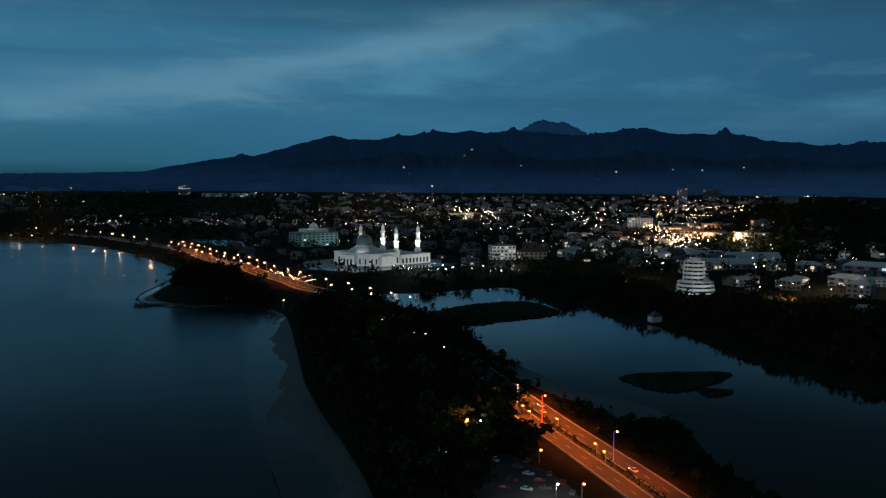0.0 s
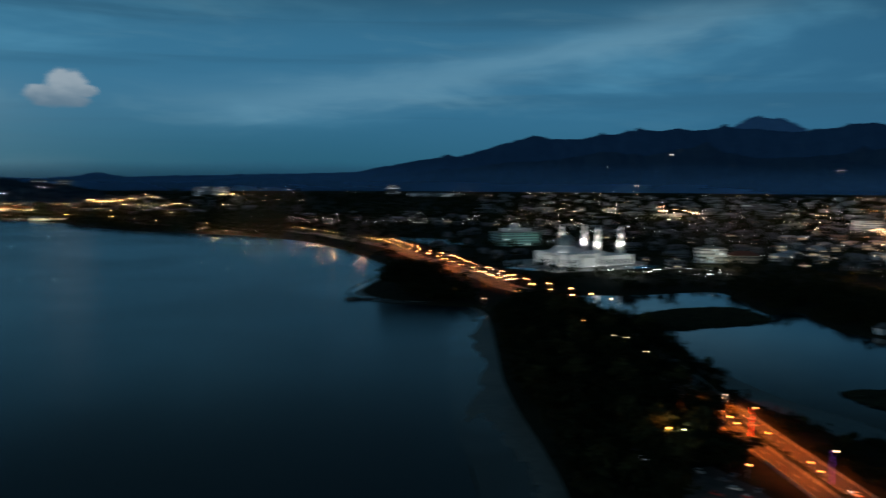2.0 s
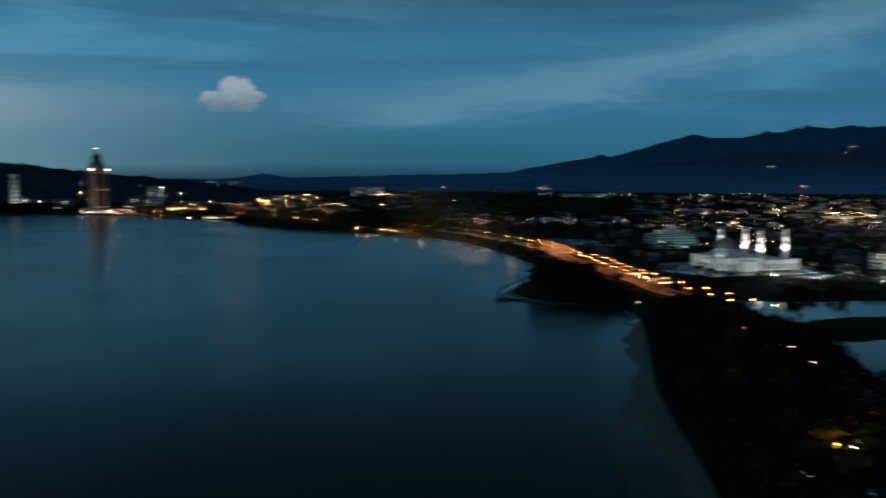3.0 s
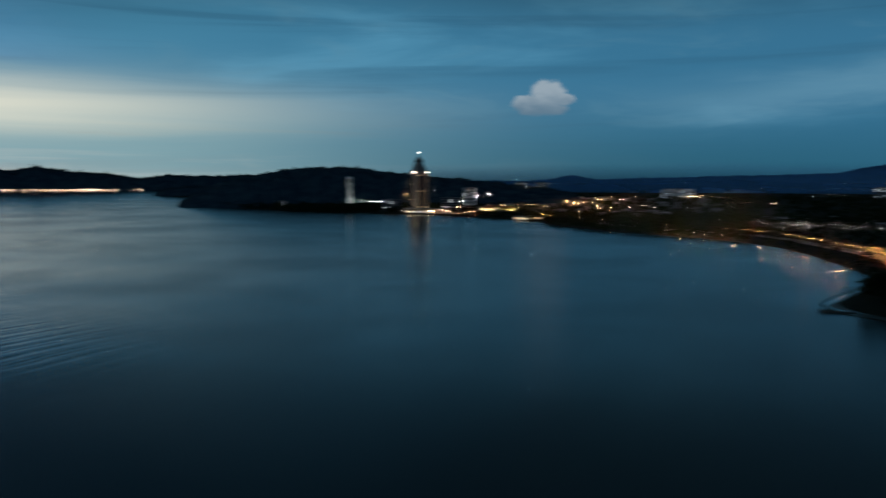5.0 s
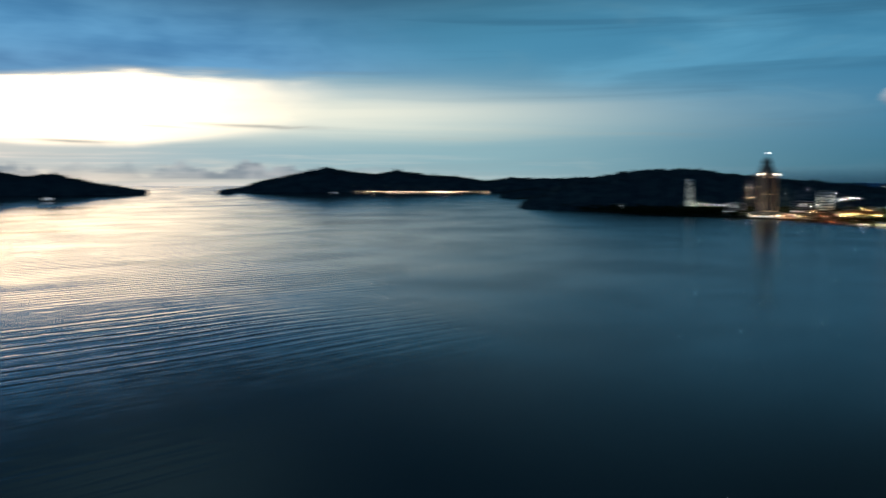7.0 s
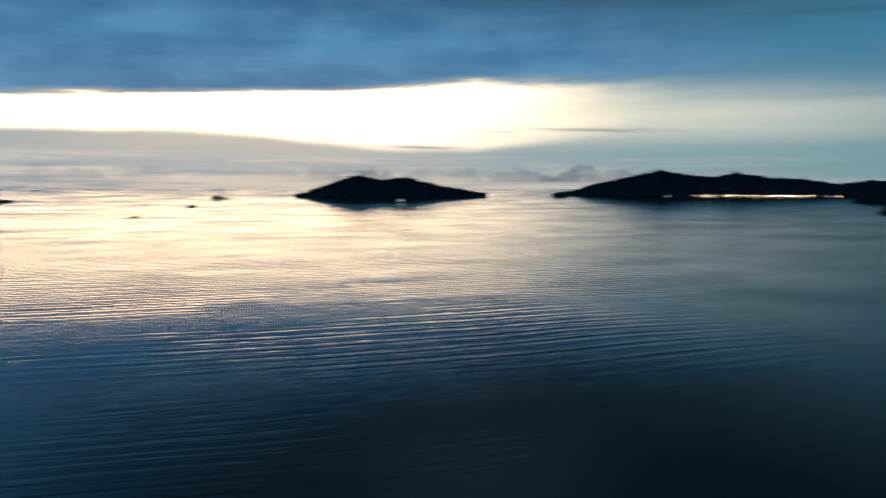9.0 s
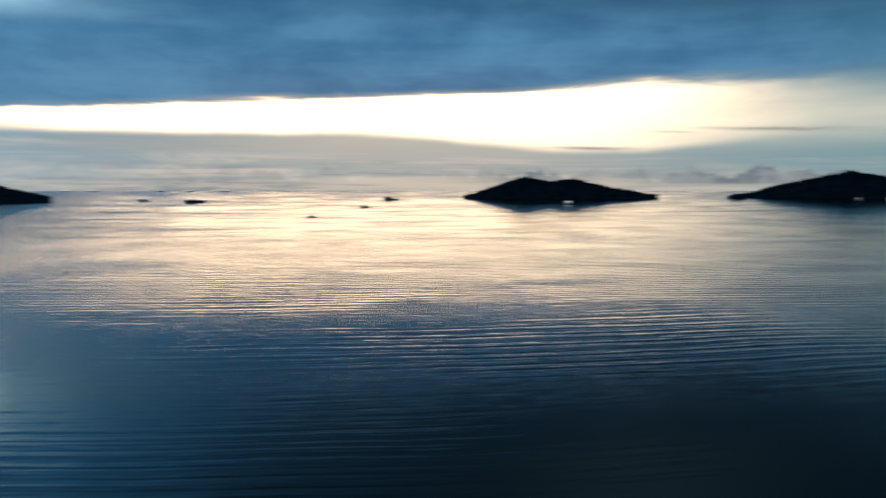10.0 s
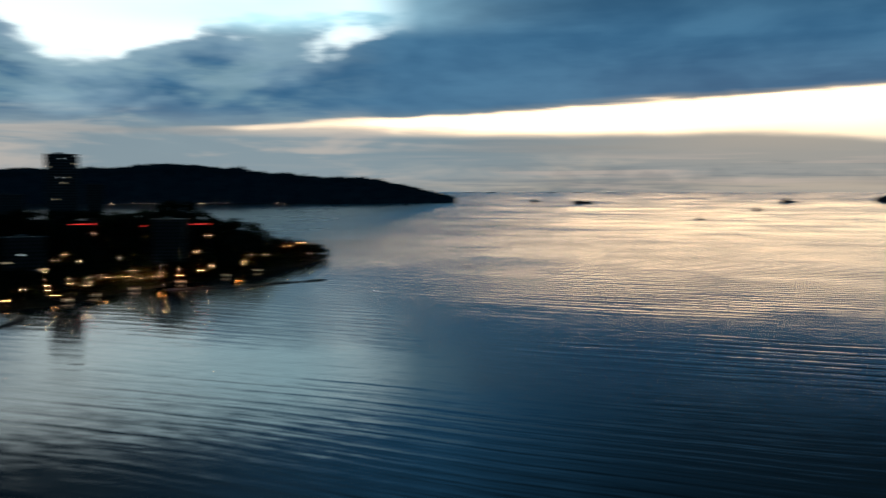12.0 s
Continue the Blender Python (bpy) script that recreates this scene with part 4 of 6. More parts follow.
hedge()
for i in range(22):
    for o in (-5.6, 5.6):
        ob = new("lane_dash", dash)
        ob.matrix_basis = beside(190 + i * 12, o, 0.56)
        tagged(ob, "white dashed lane line", "road marking", "lane dashes", "structure")


def street_lamp(tall, arm, lit, label, group, m, head=0.42, pole=STEEL):
    root = thing("street_lamp", label, "street lamp", m, group)
    part("pole", lathe(B(), [(0.16, -0.3), (0.14, tall * 0.3), (0.08, tall)], 8), pole, root)
    bm = B()
    box(bm, -0.06, arm, -0.06, 0.06, tall - 0.08, tall + 0.06)
    part("arm", bm, STEEL, root)
    bm = B()
    lathe(bm, [(0.1, 0.25), (head, 0.0), (head * 0.8, -0.25), (0.1, -0.4)], 10, arm, 0)
    bmesh.ops.translate(bm, verts=bm.verts, vec=(0, 0, tall - 0.1))
    part("lamp_head", bm, lit, root, "glowing lamp head")
    return root


def lamp_light(p, colour, watts, radius=0.4):
    li = bpy.data.lights.new("lamp_light", "POINT")
    li.color, li.energy, li.shadow_soft_size = colour, watts, radius
    ob = new("lamp_light", li)
    ob.location = p
    return ob


ORANGE = (1.0, 0.17, 0.012)


def down_light(p, watts, colour=ORANGE, size=150.0):
    """The light under a street lamp's hood."""
    li = bpy.data.lights.new("lamp_light", "SPOT")
    li.color, li.energy, li.spot_size, li.spot_blend, li.shadow_soft_size = colour, watts, radians(size), 0.5, 0.4
    ob = new("lamp_light", li)
    ob.location = p
    return ob


low_lamp = None
for x, y, s in ((46.0, 329.1, 1), (55.5, 297.7, 1), (57.0, 288.9, 1), (36.2, 339.5, 1), (34.3, 348.1, 1), (34.1, 289.5, -1), (43.6, 256.7, -1), (74, 240, 1)):
    m = pose(x, y, 2.4, 0, 0, 15 + (180 if s > 0 else 0))
    if low_lamp is None:
        low_lamp = street_lamp(4.3, 0.6, SODIUM, "short street lamp with an orange globe beside the coast road", "road lamps", m, 0.45)
    else:
        copy_thing(low_lamp, m)
street_lamp(11, 1.2, SODIUM, "tall median lamp wound with a red light strip", "median lamps", pose(40.5, 337, 2.7, 0, 0, 15), 0.4, glow("red_light_strip", (1.0, 0.07, 0.03), 1.6))
street_lamp(11, 1.2, PARK, "tall median lamp with a dim violet light strip", "median lamps", pose(59.6, 288.5, 2.7, 0, 0, 15), 0.4, glow("violet_light_strip", (0.42, 0.10, 0.75), 0.35))
for i in range(6):
    for o in (-4.5, 4.5):
        m = beside(232 + i * 27, o)
        down_light(m @ Vector((0, 0, 9.0)), 3000 + 2300 * i)
far_lamp = street_lamp(9, 2.0, BAY_LAMP, "orange street lamp along the bay road", "bay road lamps", beside(640, 10.5), 0.6)
d = 668
while d < 2350:
    for s in (-1, 1):
        if s > 0 and d > 1300:
            continue
        m = beside(d, 10.5 * s) @ (Matrix.Rotation(math.pi if s > 0 else 0, 4, "Z"))
        copy_thing(far_lamp, m)
        if s < 0 and 690 < d < 1300:
            down_light(m @ Vector((4.0, 0, 8.4)), 9500)
    d += 33 if d < 1250 else 44

festoon = thing("light_pole", "thin pole strung with small white lamps by the road", "lamp pole", pose(33.0, 366, 2.3))
part("pole", lathe(B(), [(0.12, -0.4), (0.08, 8.6)], 8), STEEL, festoon)
for k in range(6):
    part("bulb", lathe(B(), [(0.06, 1.4 + k * 1.4), (0.24, 1.6 + k * 1.4), (0.06, 1.85 + k * 1.4)], 8, 0.18, -0.1), PARK, festoon)

# ---- cars ----
def car(paint, label, m, lit=False, group="parked cars"):
    root = thing("car", label, "car", m @ Matrix.Scale(0.88, 4), group)
    bm = B()
    side = [(-2.15, 0.35), (-2.2, 0.75), (-1.5, 0.92), (-0.9, 0.95), (1.6, 0.98), (2.1, 0.9), (2.15, 0.4)]
    a = [bm.verts.new((-0.86, y, z)) for y, z in side]
    b = [bm.verts.new((0.86, y, z)) for y, z in side]
    bm.faces.new(a)
    bm.faces.new(b[::-1])
    for i in range(len(side)):
        j = (i + 1) % len(side)
        bm.faces.new((a[i], b[i], b[j], a[j]))
    bmesh.ops.recalc_face_normals(bm, faces=bm.faces)
    part("body", bm, paint, root)
    bm = B()
    box(bm, -0.78, 0.78, -0.95, 1.6, 0.93, 1.45)
    for v in bm.verts:
        if v.co.z > 1.2:
            v.co.x *= 0.8
            v.co.y = 0.3 + (v.co.y - 0.3) * 0.66
    part("cabin", bm, GLASS_DARK, root, "dark windows")
    bm = B()
    box(bm, -0.6, 0.6, -0.42, 1.12, 1.45, 1.5)
    part("roof", bm, paint, root)
    for x in (-0.8, 0.8):
        for y in (-1.35, 1.3):
            w = lathe(B(), [(0.3, -0.1), (0.32, -0.05), (0.32, 0.05), (0.3, 0.1)], 12)
            part("wheel", w, DARK, root, "black tyre", pose(x, y, 0.32, 0, 90, 0))
        hl = box(B(), x - 0.14, x + 0.14, -2.24, -2.14, 0.62, 0.78)
        part("headlight", hl, COOL if lit else STEEL, root, "lit headlight" if lit else "")
        tl = box(B(), x - 0.14, x + 0.14, 2.12, 2.2, 0.62, 0.8)
        part("tail_light", tl, RED if lit else ROOF_RED, root)
    return root


CAR_WHITE = material("white_car_paint", (0.75, 0.76, 0.77), 0.3, vary=0.05, scale=1.0)
CAR_GREY = material("grey_car_paint", (0.18, 0.19, 0.21), 0.3, metal=0.4, vary=0.1, scale=1.0)
CAR_RED = material("red_car_paint", (0.30, 0.03, 0.03), 0.3, vary=0.1, scale=1.0)
parked = [car(CAR_WHITE, "white car parked on the pale yard by the road", pose(29, 276, 2.5, 0, 0, 70)),
          car(CAR_GREY, "grey car parked on the pale yard by the road", pose(26, 283, 2.5, 0, 0, 68)),
          car(CAR_RED, "dark red car parked on the pale yard by the road", pose(32, 270, 2.5, 0, 0, 74))]
rng = random.Random(5)
for x, y, a in ((23, 270, 66), (36, 276, 165), (20, 263, 70), (39, 268, 160), (33, 263, 75), (27, 262, 64), (19, 290, 20), (41, 259, 160), (30, 289, 150)):
    copy_thing(parked[rng.randrange(3)], pose(x, y, 2.5, 0, 0, a + rng.uniform(-6, 6)))
slab_bm = slab(B(), CAR_PARK, 1.2, 2.5)
part("car_park", slab_bm, GRAVEL)
tagged(bpy.data.objects["car_park"], "pale gravel car park beside the coast road", "car park", kind="structure")
moving = car(CAR_WHITE, "white car with headlights on the coast road", beside(268, 4.0) @ Matrix.Rotation(math.pi, 4, "Z"), True, "cars on the road")
for d, o in ((343, 3.8), (352, 6.5), (238, -6.8), (1010, 4.0), (1040, -4.0), (1075, 4.0), (1110, 6.5), (1150, -4), (1190, 4), (980, -6), (960, 4), (1300, 4), (1400, -4)):
    copy_thing(moving, beside(d, o) @ Matrix.Rotation(math.pi if o > 0 else 0, 4, "Z"))

# ---- buildings ----
def block(name, label, category, m, w, d, h, floors, bays, wall, roof="flat", roof_mat=None, lit=0.3, seed=1, group="", cool=False, dark=GLASS_DARK):
    """A building: walls with sunk openings' panes, a roof, a door, and windows storey by storey on all four sides."""
    r = random.Random(seed)
    root = thing(name, label, category, m, group)
    bm = B()
    box(bm, -w / 2, w / 2, -d / 2, d / 2, -3.0, h, 0.08)
    part("wall", bm, wall, root)
    bm = B()
    if roof == "hip":
        e, t = 0.7, min(w, d) * 0.28
        v = [bm.verts.new(p) for p in ((-w / 2 - e, -d / 2 - e, h), (w / 2 + e, -d / 2 - e, h), (w / 2 + e, d / 2 + e, h), (-w / 2 - e, d / 2 + e, h),
                                       (-w / 2 + d / 2, 0, h + t), (w / 2 - d / 2, 0, h + t))]
        for f in ((0, 1, 5, 4), (1, 2, 5), (2, 3, 4, 5), (3, 0, 4), (3, 2, 1, 0)):
            bm.faces.new([v[i] for i in f])
    elif roof == "gable":
        e, t = 0.6, d * 0.26
        v = [bm.verts.new(p) for p in ((-w / 2 - e, -d / 2 - e, h), (w / 2 + e, -d / 2 - e, h), (w / 2 + e, d / 2 + e, h), (-w / 2 - e, d / 2 + e, h),
                                       (-w / 2 - e, 0, h + t), (w / 2 + e, 0, h + t))]
        for f in ((0, 1, 5, 4), (1, 2, 5), (2, 3, 4, 5), (3, 0, 4), (3, 2, 1, 0)):
            bm.faces.new([v[i] for i in f])
    else:
        box(bm, -w / 2 - 0.3, w / 2 + 0.3, -d / 2 - 0.3, d / 2 + 0.3, h, h + 0.9, 0.1)
        box(bm, -w * 0.2, w * 0.05, -d * 0.2, d * 0.15, h + 0.88, h + 3.2)
    part("roof", bm, roof_mat or ROOF_GREY, root)
    fh = h / floors
    high = floors >= 7
    for f in range(floors):
        for long in (True, False):
            span, q = (w, d / 2) if long else (d, w / 2)
            n = max(1, bays if long else round(bays * d / w * 0.7))
            z0, z1 = f * fh + fh * 0.3, f * fh + fh * 0.78
            slots = [(-span * 0.46, span * 0.46, 0.06, dark)] if high else []
            for i in range(n):
                c, ww = -span / 2 + span * (i + 0.5) / n, span / n * 0.55
                on = r.random() < lit
                if on or not high:
                    slots.append((c - ww / 2, c + ww / 2, 0.11 if high else 0.06, (WINDOW_COOL if cool or r.random() < 0.35 else WINDOW) if on else dark))
            for c0, c1, out, mat in slots:
                bm = box(B(), c0, c1, -q - out, -q + 0.05, z0, z1) if long else box(B(), -q - out, -q + 0.05, c0, c1, z0, z1)
                part("window", bm, mat, root, "lit window" if mat in (WINDOW, WINDOW_COOL) else "")
    bm = B()
    box(bm, -0.7, 0.7, -d / 2 - 0.08, -d / 2 + 0.04, 0, 2.1)
    part("door", bm, DARK, root)
    return root


def put(az, dist, turn=0.0, up=2.0):
    """Pose of a building that faces the eye, turned by so many degrees."""
    p, k = site(az, dist)
    z = float(ground_height(np.array([p.x]), np.array([p.y]))[0][0])
    return pose(p.x, p.y, z, 0, 0, az + turn) @ Matrix.Scale(k, 4)


# mosque: long flat-roofed halls, a ribbed dome on a stepped base, four minarets
MU, MV = Vector((0.715, 0.70, 0)), Vector((-0.70, 0.715, 0))
MC = Vector((-80, 935, 2.2))
mosque_m = Matrix.Translation(MC) @ Matrix(((MU.x, MV.x, 0, 0), (MU.y, MV.y, 0, 0), (0, 0, 1, 0), (0, 0, 0, 1)))
mosque = thing("mosque", "floodlit white mosque with a blue-grey dome beside the lagoon", "mosque", mosque_m)
for n, (x0, x1, y0, y1, h) in (("prayer_hall", (0, 46, 2, 64, 13.5)), ("courtyard_wing", (46, 92, 0, 16, 10.5)), ("courtyard_wing", (46, 92, 50, 64, 10.5)), ("courtyard_wing", (82, 92, 16, 50, 9.5))):
    bm = B()
    box(bm, x0, x1, y0, y1, -2.5, h, 0.15)
    box(bm, x0 - 0.5, x1 + 0.5, y0 - 0.5, y1 + 0.5, h, h + 0.9, 0.1)
    part(n, bm, WHITE, mosque)
bm = B()
box(bm, 14, 34, -4, 3, -2.5, 11, 0.15)
part("porch", bm, WHITE, mosque)
bm = B()
box(bm, -5, 1, 22, 44, -2.5, 12, 0.15)
part("porch", bm, WHITE, mosque)
bm = B()
lathe(bm, [(21.5, 13.8), (20.5, 15.2), (11.2, 20.6), (10.4, 20.8), (10.4, 21.6)], 8, 23, 37, 0.39)
part("dome_base", bm, WHITE, mosque, "stepped octagonal white base")
bm = B()
prof = [(8.0, 20.2)] + [(9.3 * math.cos(a) ** 0.75 if a < 1.5 else 0.25, 23.5 + 10.2 * math.sin(a)) for a in [x * 1.55 / 12 for x in range(-3, 13)] if math.cos(a) > 0]
lathe(bm, [(max(q[0], 0.2), q[1]) for q in prof], 32, 23, 37)
dome = part("dome", bm, DOME_BLUE, mosque, "blue-grey tiled dome")
part("finial", lathe(B(), [(0.5, 33.4), (0.7, 34.3), (0.25, 35.2), (0.4, 36), (0.08, 38.5)], 10, 23, 37), GOLD, dome)
for i in range(7):
    x = 4 + i * 6.2
    if 13 < x < 35:
        continue
    bm = B()
    slab(bm, [(x, 1.9), (x + 2.2, 1.9), (x + 2.2, 2.1), (x, 2.1)], 2.5, 8.5)
    part("window", bm, GLASS_DARK, mosque)
for i in range(8):
    x = 48 + i * 5.4
    bm = B()
    slab(bm, [(x, -0.1), (x + 2.6, -0.1), (x + 2.6, 0.1), (x, 0.1)], 1.5, 7.0)
    part("window", bm, GLASS_DARK, mosque)
for i in range(6):
    y = 6 + i * 9.5
    if 20 < y < 44:
        continue
    bm = B()
    slab(bm, [(-0.1, y), (0.1, y), (0.1, y + 2.4), (-0.1, y + 2.4)], 2.5, 8.5)
    part("window", bm, GLASS_DARK, mosque)
for i in range(3):
    bm = B()
    slab(bm, [(-5.1, 25 + i * 6), (-4.9, 25 + i * 6), (-4.9, 28 + i * 6), (-5.1, 28 + i * 6)], 0.0, 7.5)
    part("doorway", bm, GLASS_DARK, mosque)
MINARETS = ((50, 13), (84, 13), (36, 60), (70, 60))
for x, y in MINARETS:
    bm = B()
    lathe(bm, [(4.2, -2.5), (4.2, 15), (3.6, 15.4), (3.6, 16.2)], 8, x, y, 0.39)
    ped = part("minaret_base", bm, WHITE, mosque, "octagonal white pedestal")
    bm = B()
    lathe(bm, [(2.7, 16), (2.5, 24.5), (3.5, 25.3), (3.5, 26.3), (2.3, 26.4), (2.1, 33), (3.0, 33.7), (3.0, 34.6), (1.9, 34.7), (1.8, 38.5), (2.2, 39), (1.9, 40.2), (1.0, 41.6), (0.15, 43.5)], 12, x, y)
    part("minaret", bm, WHITE, ped, "slender white minaret with two balconies")


def flood(p, target, watts, colour, size=70.0, soft=0.5):
    li = bpy.data.lights.new("floodlight", "SPOT")
    li.color, li.energy, li.spot_size, li.spot_blend, li.shadow_soft_size = colour, watts, radians(size), 0.6, soft
    ob = new("floodlight", li)
    ob.matrix_basis = look(p, target)
    return ob


PALE = (0.95, 1.0, 0.98)
for (px, py), (tx, ty, tz), w in (((-34, 14), (0, 16, 6), 26000), ((-34, 52), (0, 50, 6), 26000), ((10, -30), (14, 0, 7), 22000), ((40, -30), (42, 0, 7), 22000),
                                  ((74, -28), (74, 0, 6), 20000), ((100, -24), (88, 0, 6), 14000)):
    flood(mosque_m @ Vector((px, py, 1.5)), mosque_m @ Vector((tx, ty, tz)), w * 0.34, PALE, 80)
for x, y in MINARETS:
    flood(mosque_m @ Vector((x - 9, y - 3, 15.5)), mosque_m @ Vector((x, y, 32)), 38000, (1.0, 0.99, 0.93), 70, 0.3)
    flood(mosque_m @ Vector((x - 1, y - 9, 15.5)), mosque_m @ Vector((x, y, 32)), 28000, (1.0, 0.99, 0.93), 70, 0.3)
flood(mosque_m @ Vector((2, 20, 15)), mosque_m @ Vector((20, 34, 22)), 2500, PALE, 80)
tagged(part("mosque_pool", slab(B(), [(-165, 925), (-90, 884), (10, 965), (14, 990), (-80, 1000), (-160, 960)], 1.0, 2.28), LAGOON),
       "still shallow pool round the mosque", "pool", kind="structure")
tagged(part("mosque_terrace", slab(B(), [(-150, 930), (-86, 912), (-2, 985), (0, 1030), (-80, 1075), (-165, 1000)], 1.0, 2.35), CONCRETE),
       "pale paved terrace round the mosque", "terrace", kind="structure")

# civic hall with a small dome
civic = block("civic_hall", "teal floodlit office block with a small roof dome", "office building", put(8.6, 1250, 24), 62, 34, 19, 5, 9, TEAL, lit=0.06, seed=3, cool=True)
bm = B()
box(bm, -18, 18, -12, 12, 19.5, 24.5, 0.2)
lathe(bm, [(7.0, 24.5), (7.0, 26), (6.4, 28.5), (4.5, 31), (2.0, 32.3), (0.2, 34)], 20)
part("roof_dome", bm, WHITE, civic, "pale roof storey with a dome")
flood(civic.matrix_basis @ Vector((-22, -45, 2)), civic.matrix_basis @ Vector((-8, -17, 10)), 9000, (0.7, 1.0, 0.95), 90)
flood(civic.matrix_basis @ Vector((22, -45, 2)), civic.matrix_basis @ Vector((12, -17, 10)), 9000, (0.7, 1.0, 0.95), 90)

# terraced white hotel by the lagoon
hotel = thing("hotel", "white terraced hotel tower with balconies by the lagoon", "hotel", put(-16.6, 775, 12))
for f in range(8):
    wide = (36, 34.5, 33)[f] / 2 if f < 3 else 10.2 - (f - 3) * 0.15
    deep = wide * 0.72
    z = f * 3.5
    sx = 0 if f < 3 else -1.5
    bm = B()
    o = [(sx + wide * math.cos(a) * (1.0 if abs(math.cos(a)) < 0.8 else 0.95), deep * math.sin(a)) for a in [2 * math.pi * (k + 0.5) / 12 for k in range(12)]]
    slab(bm, [(x * 0.9, y * 0.9) for x, y in o], z - (3 if f == 0 else 0), z + 3.2)
    st = part("storey", bm, GLASS_DARK, hotel, "recessed glazed storey")
    bm = B()
    slab(bm, o, z + 2.75, z + 3.5)
    slab(bm, o, z + 0.0, z + 1.05)
    part("balcony", bm, WHITE, st, "white balcony band")
    for a in range(12):
        bm = B()
        lathe(bm, [(0.28, z + 0.9), (0.28, z + 2.8)], 6, o[a][0] * 0.97, o[a][1] * 0.97)
        part("column", bm, WHITE, st)
bm = B()
box(bm, -5, 3, -4, 4, 27.5, 31, 0.2)
box(bm, -8, -5.5, -3, 3, 27.5, 29.6, 0.2)
lathe(bm, [(0.25, 31), (0.1, 34)], 6)
part("roof_house", bm, WHITE, hotel)
flood(hotel.matrix_basis @ Vector((-9, -38, 2)), hotel.matrix_basis @ Vector((-3, -10, 8)), 8000, (0.97, 1.0, 0.9), 85)
flood(hotel.matrix_basis @ Vector((22, -34, 2)), hotel.matrix_basis @ Vector((5, -8, 12)), 5000, (0.97, 1.0, 0.9), 80)
flood(hotel.matrix_basis @ Vector((-2, -16, 9)), hotel.matrix_basis @ Vector((-2, -6, 24)), 1800, (0.97, 1.0, 0.9), 90)
jetty = thing("boat_house", "small pale boathouse at the lagoon's edge", "boathouse", pose(150, 596, 0.8, 0, 0, 20))
part("wall", box(B(), -4, 4, -3, 3, -1, 4), WHITE, jetty)
part("roof", lathe(B(), [(6, 4), (3, 5.5), (2.6, 6.5), (0.2, 8)], 4, turn=0.785), ROOF_GREY, jetty)

# named blocks of the town
for args in (("apartment_block", "white four-storey block with lit windows", -4.0, 1046, 20, 30, 16, 17, 4, 6, WHITE, 0.12),
             ("office_block", "pale office block with a plain flat roof", -13.0, 1790, 10, 48, 20, 21, 5, 8, WHITE, 0.10),
             ("office_block", "white low hall with a pale roof", -1.2, 2150, 0, 60, 24, 12, 3, 8, WHITE, 0.15),
             ("office_block", "pale hall on the plain under the hills", -6.6, 2700, 5, 70, 30, 22, 4, 8, GREY, 0.10),
             ("apartment_block", "dim slab block at the edge of the town", -15.6, 4300, 0, 48, 40, 60, 12, 4, GREY, 0.15),
             ("apartment_block", "dim slab block at the edge of the town", -17.4, 4500, 0, 80, 40, 55, 10, 6, DIM, 0.03),
             ("apartment_block", "pale block under the far hills", -22.0, 4000, 0, 80, 40, 28, 5, 8, GREY, 0.05),
             ("hospital", "pale hospital block on the plain", 28.6, 4400, 8, 150, 60, 45, 7, 9, WHITE, 0.10),
             ("apartment_block", "white hillside block among trees", 16.8, 4600, 0, 60, 30, 55, 8, 5, GREY, 0.12),
             ("warehouse", "long low pale warehouse on the plain", 14.0, 4400, 0, 260, 60, 18, 2, 9, WHITE, 0.3)):
    n, lab, az, dist, turn, w, d, h, fl, bay, mt, lit = args
    block(n, lab, "building", put(az, dist, turn), w, d, h, fl, bay, mt, lit=lit, seed=int(dist), cool=True)
block("guild_hall", "long hall with a red tiled hip roof", "hall", put(-6.0, 1060, 14), 34, 18, 9, 2, 6, CREAM, "hip", ROOF_RED, 0.1, 5)
# shop rows, sheds and villas on the rise beside the hill
for az, dist, turn, w, d, h, fl, lit in ((-16.6, 1450, 24, 64, 16, 13, 3, 0.35), (-18.2, 1360, 20, 66, 16, 13, 3, 0.5), (-19.9, 1290, 16, 44, 18, 13, 3, 0.3),
                                         (-18.0, 1560, 10, 60, 24, 16, 3, 0.25), (-15.4, 1600, 25, 54, 16, 12, 3, 0.5), (-20.6, 1380, 14, 34, 18, 12, 3, 0.15)):
    block("shop_row", "cream three-storey shop row lit by street lamps", "shophouses", put(az, dist, turn), w, d, h, fl, 9, CREAM, lit=lit, seed=int(dist), group="shop rows")
for az, dist, turn, w, d in ((-18.2, 1000, 16, 70, 22), (-20.0, 1080, 14, 60, 22), (-17.4, 1110, 16, 50, 18)):
    block("market_shed", "long market shed with a pale metal roof", "shed", put(az, dist, turn), w, d, 6, 1, 8, GREY, "gable", ROOF_PALE, 0.1, int(dist), "market sheds")
for az, dist, turn, w, d, h in ((-25.6, 880, -25, 34, 14, 8), (-26.6, 980, -10, 46, 16, 10), (-26.3, 800, -20, 20, 14, 12), (-22.3, 830, 10, 16, 10, 9), (-21.4, 705, 0, 18, 12, 6), (-23.3, 1000, 5, 26, 12, 7), (-20.0, 760, 15, 14, 9, 6), (-27.2, 700, -5, 40, 9, 5)):
    block("villa", "pale villa with a low metal roof among trees", "house", put(az, dist, turn), w, d, h, max(1, int(h / 4)), 4, GREY, "hip", ROOF_PALE, 0.1, int(dist), "villas")

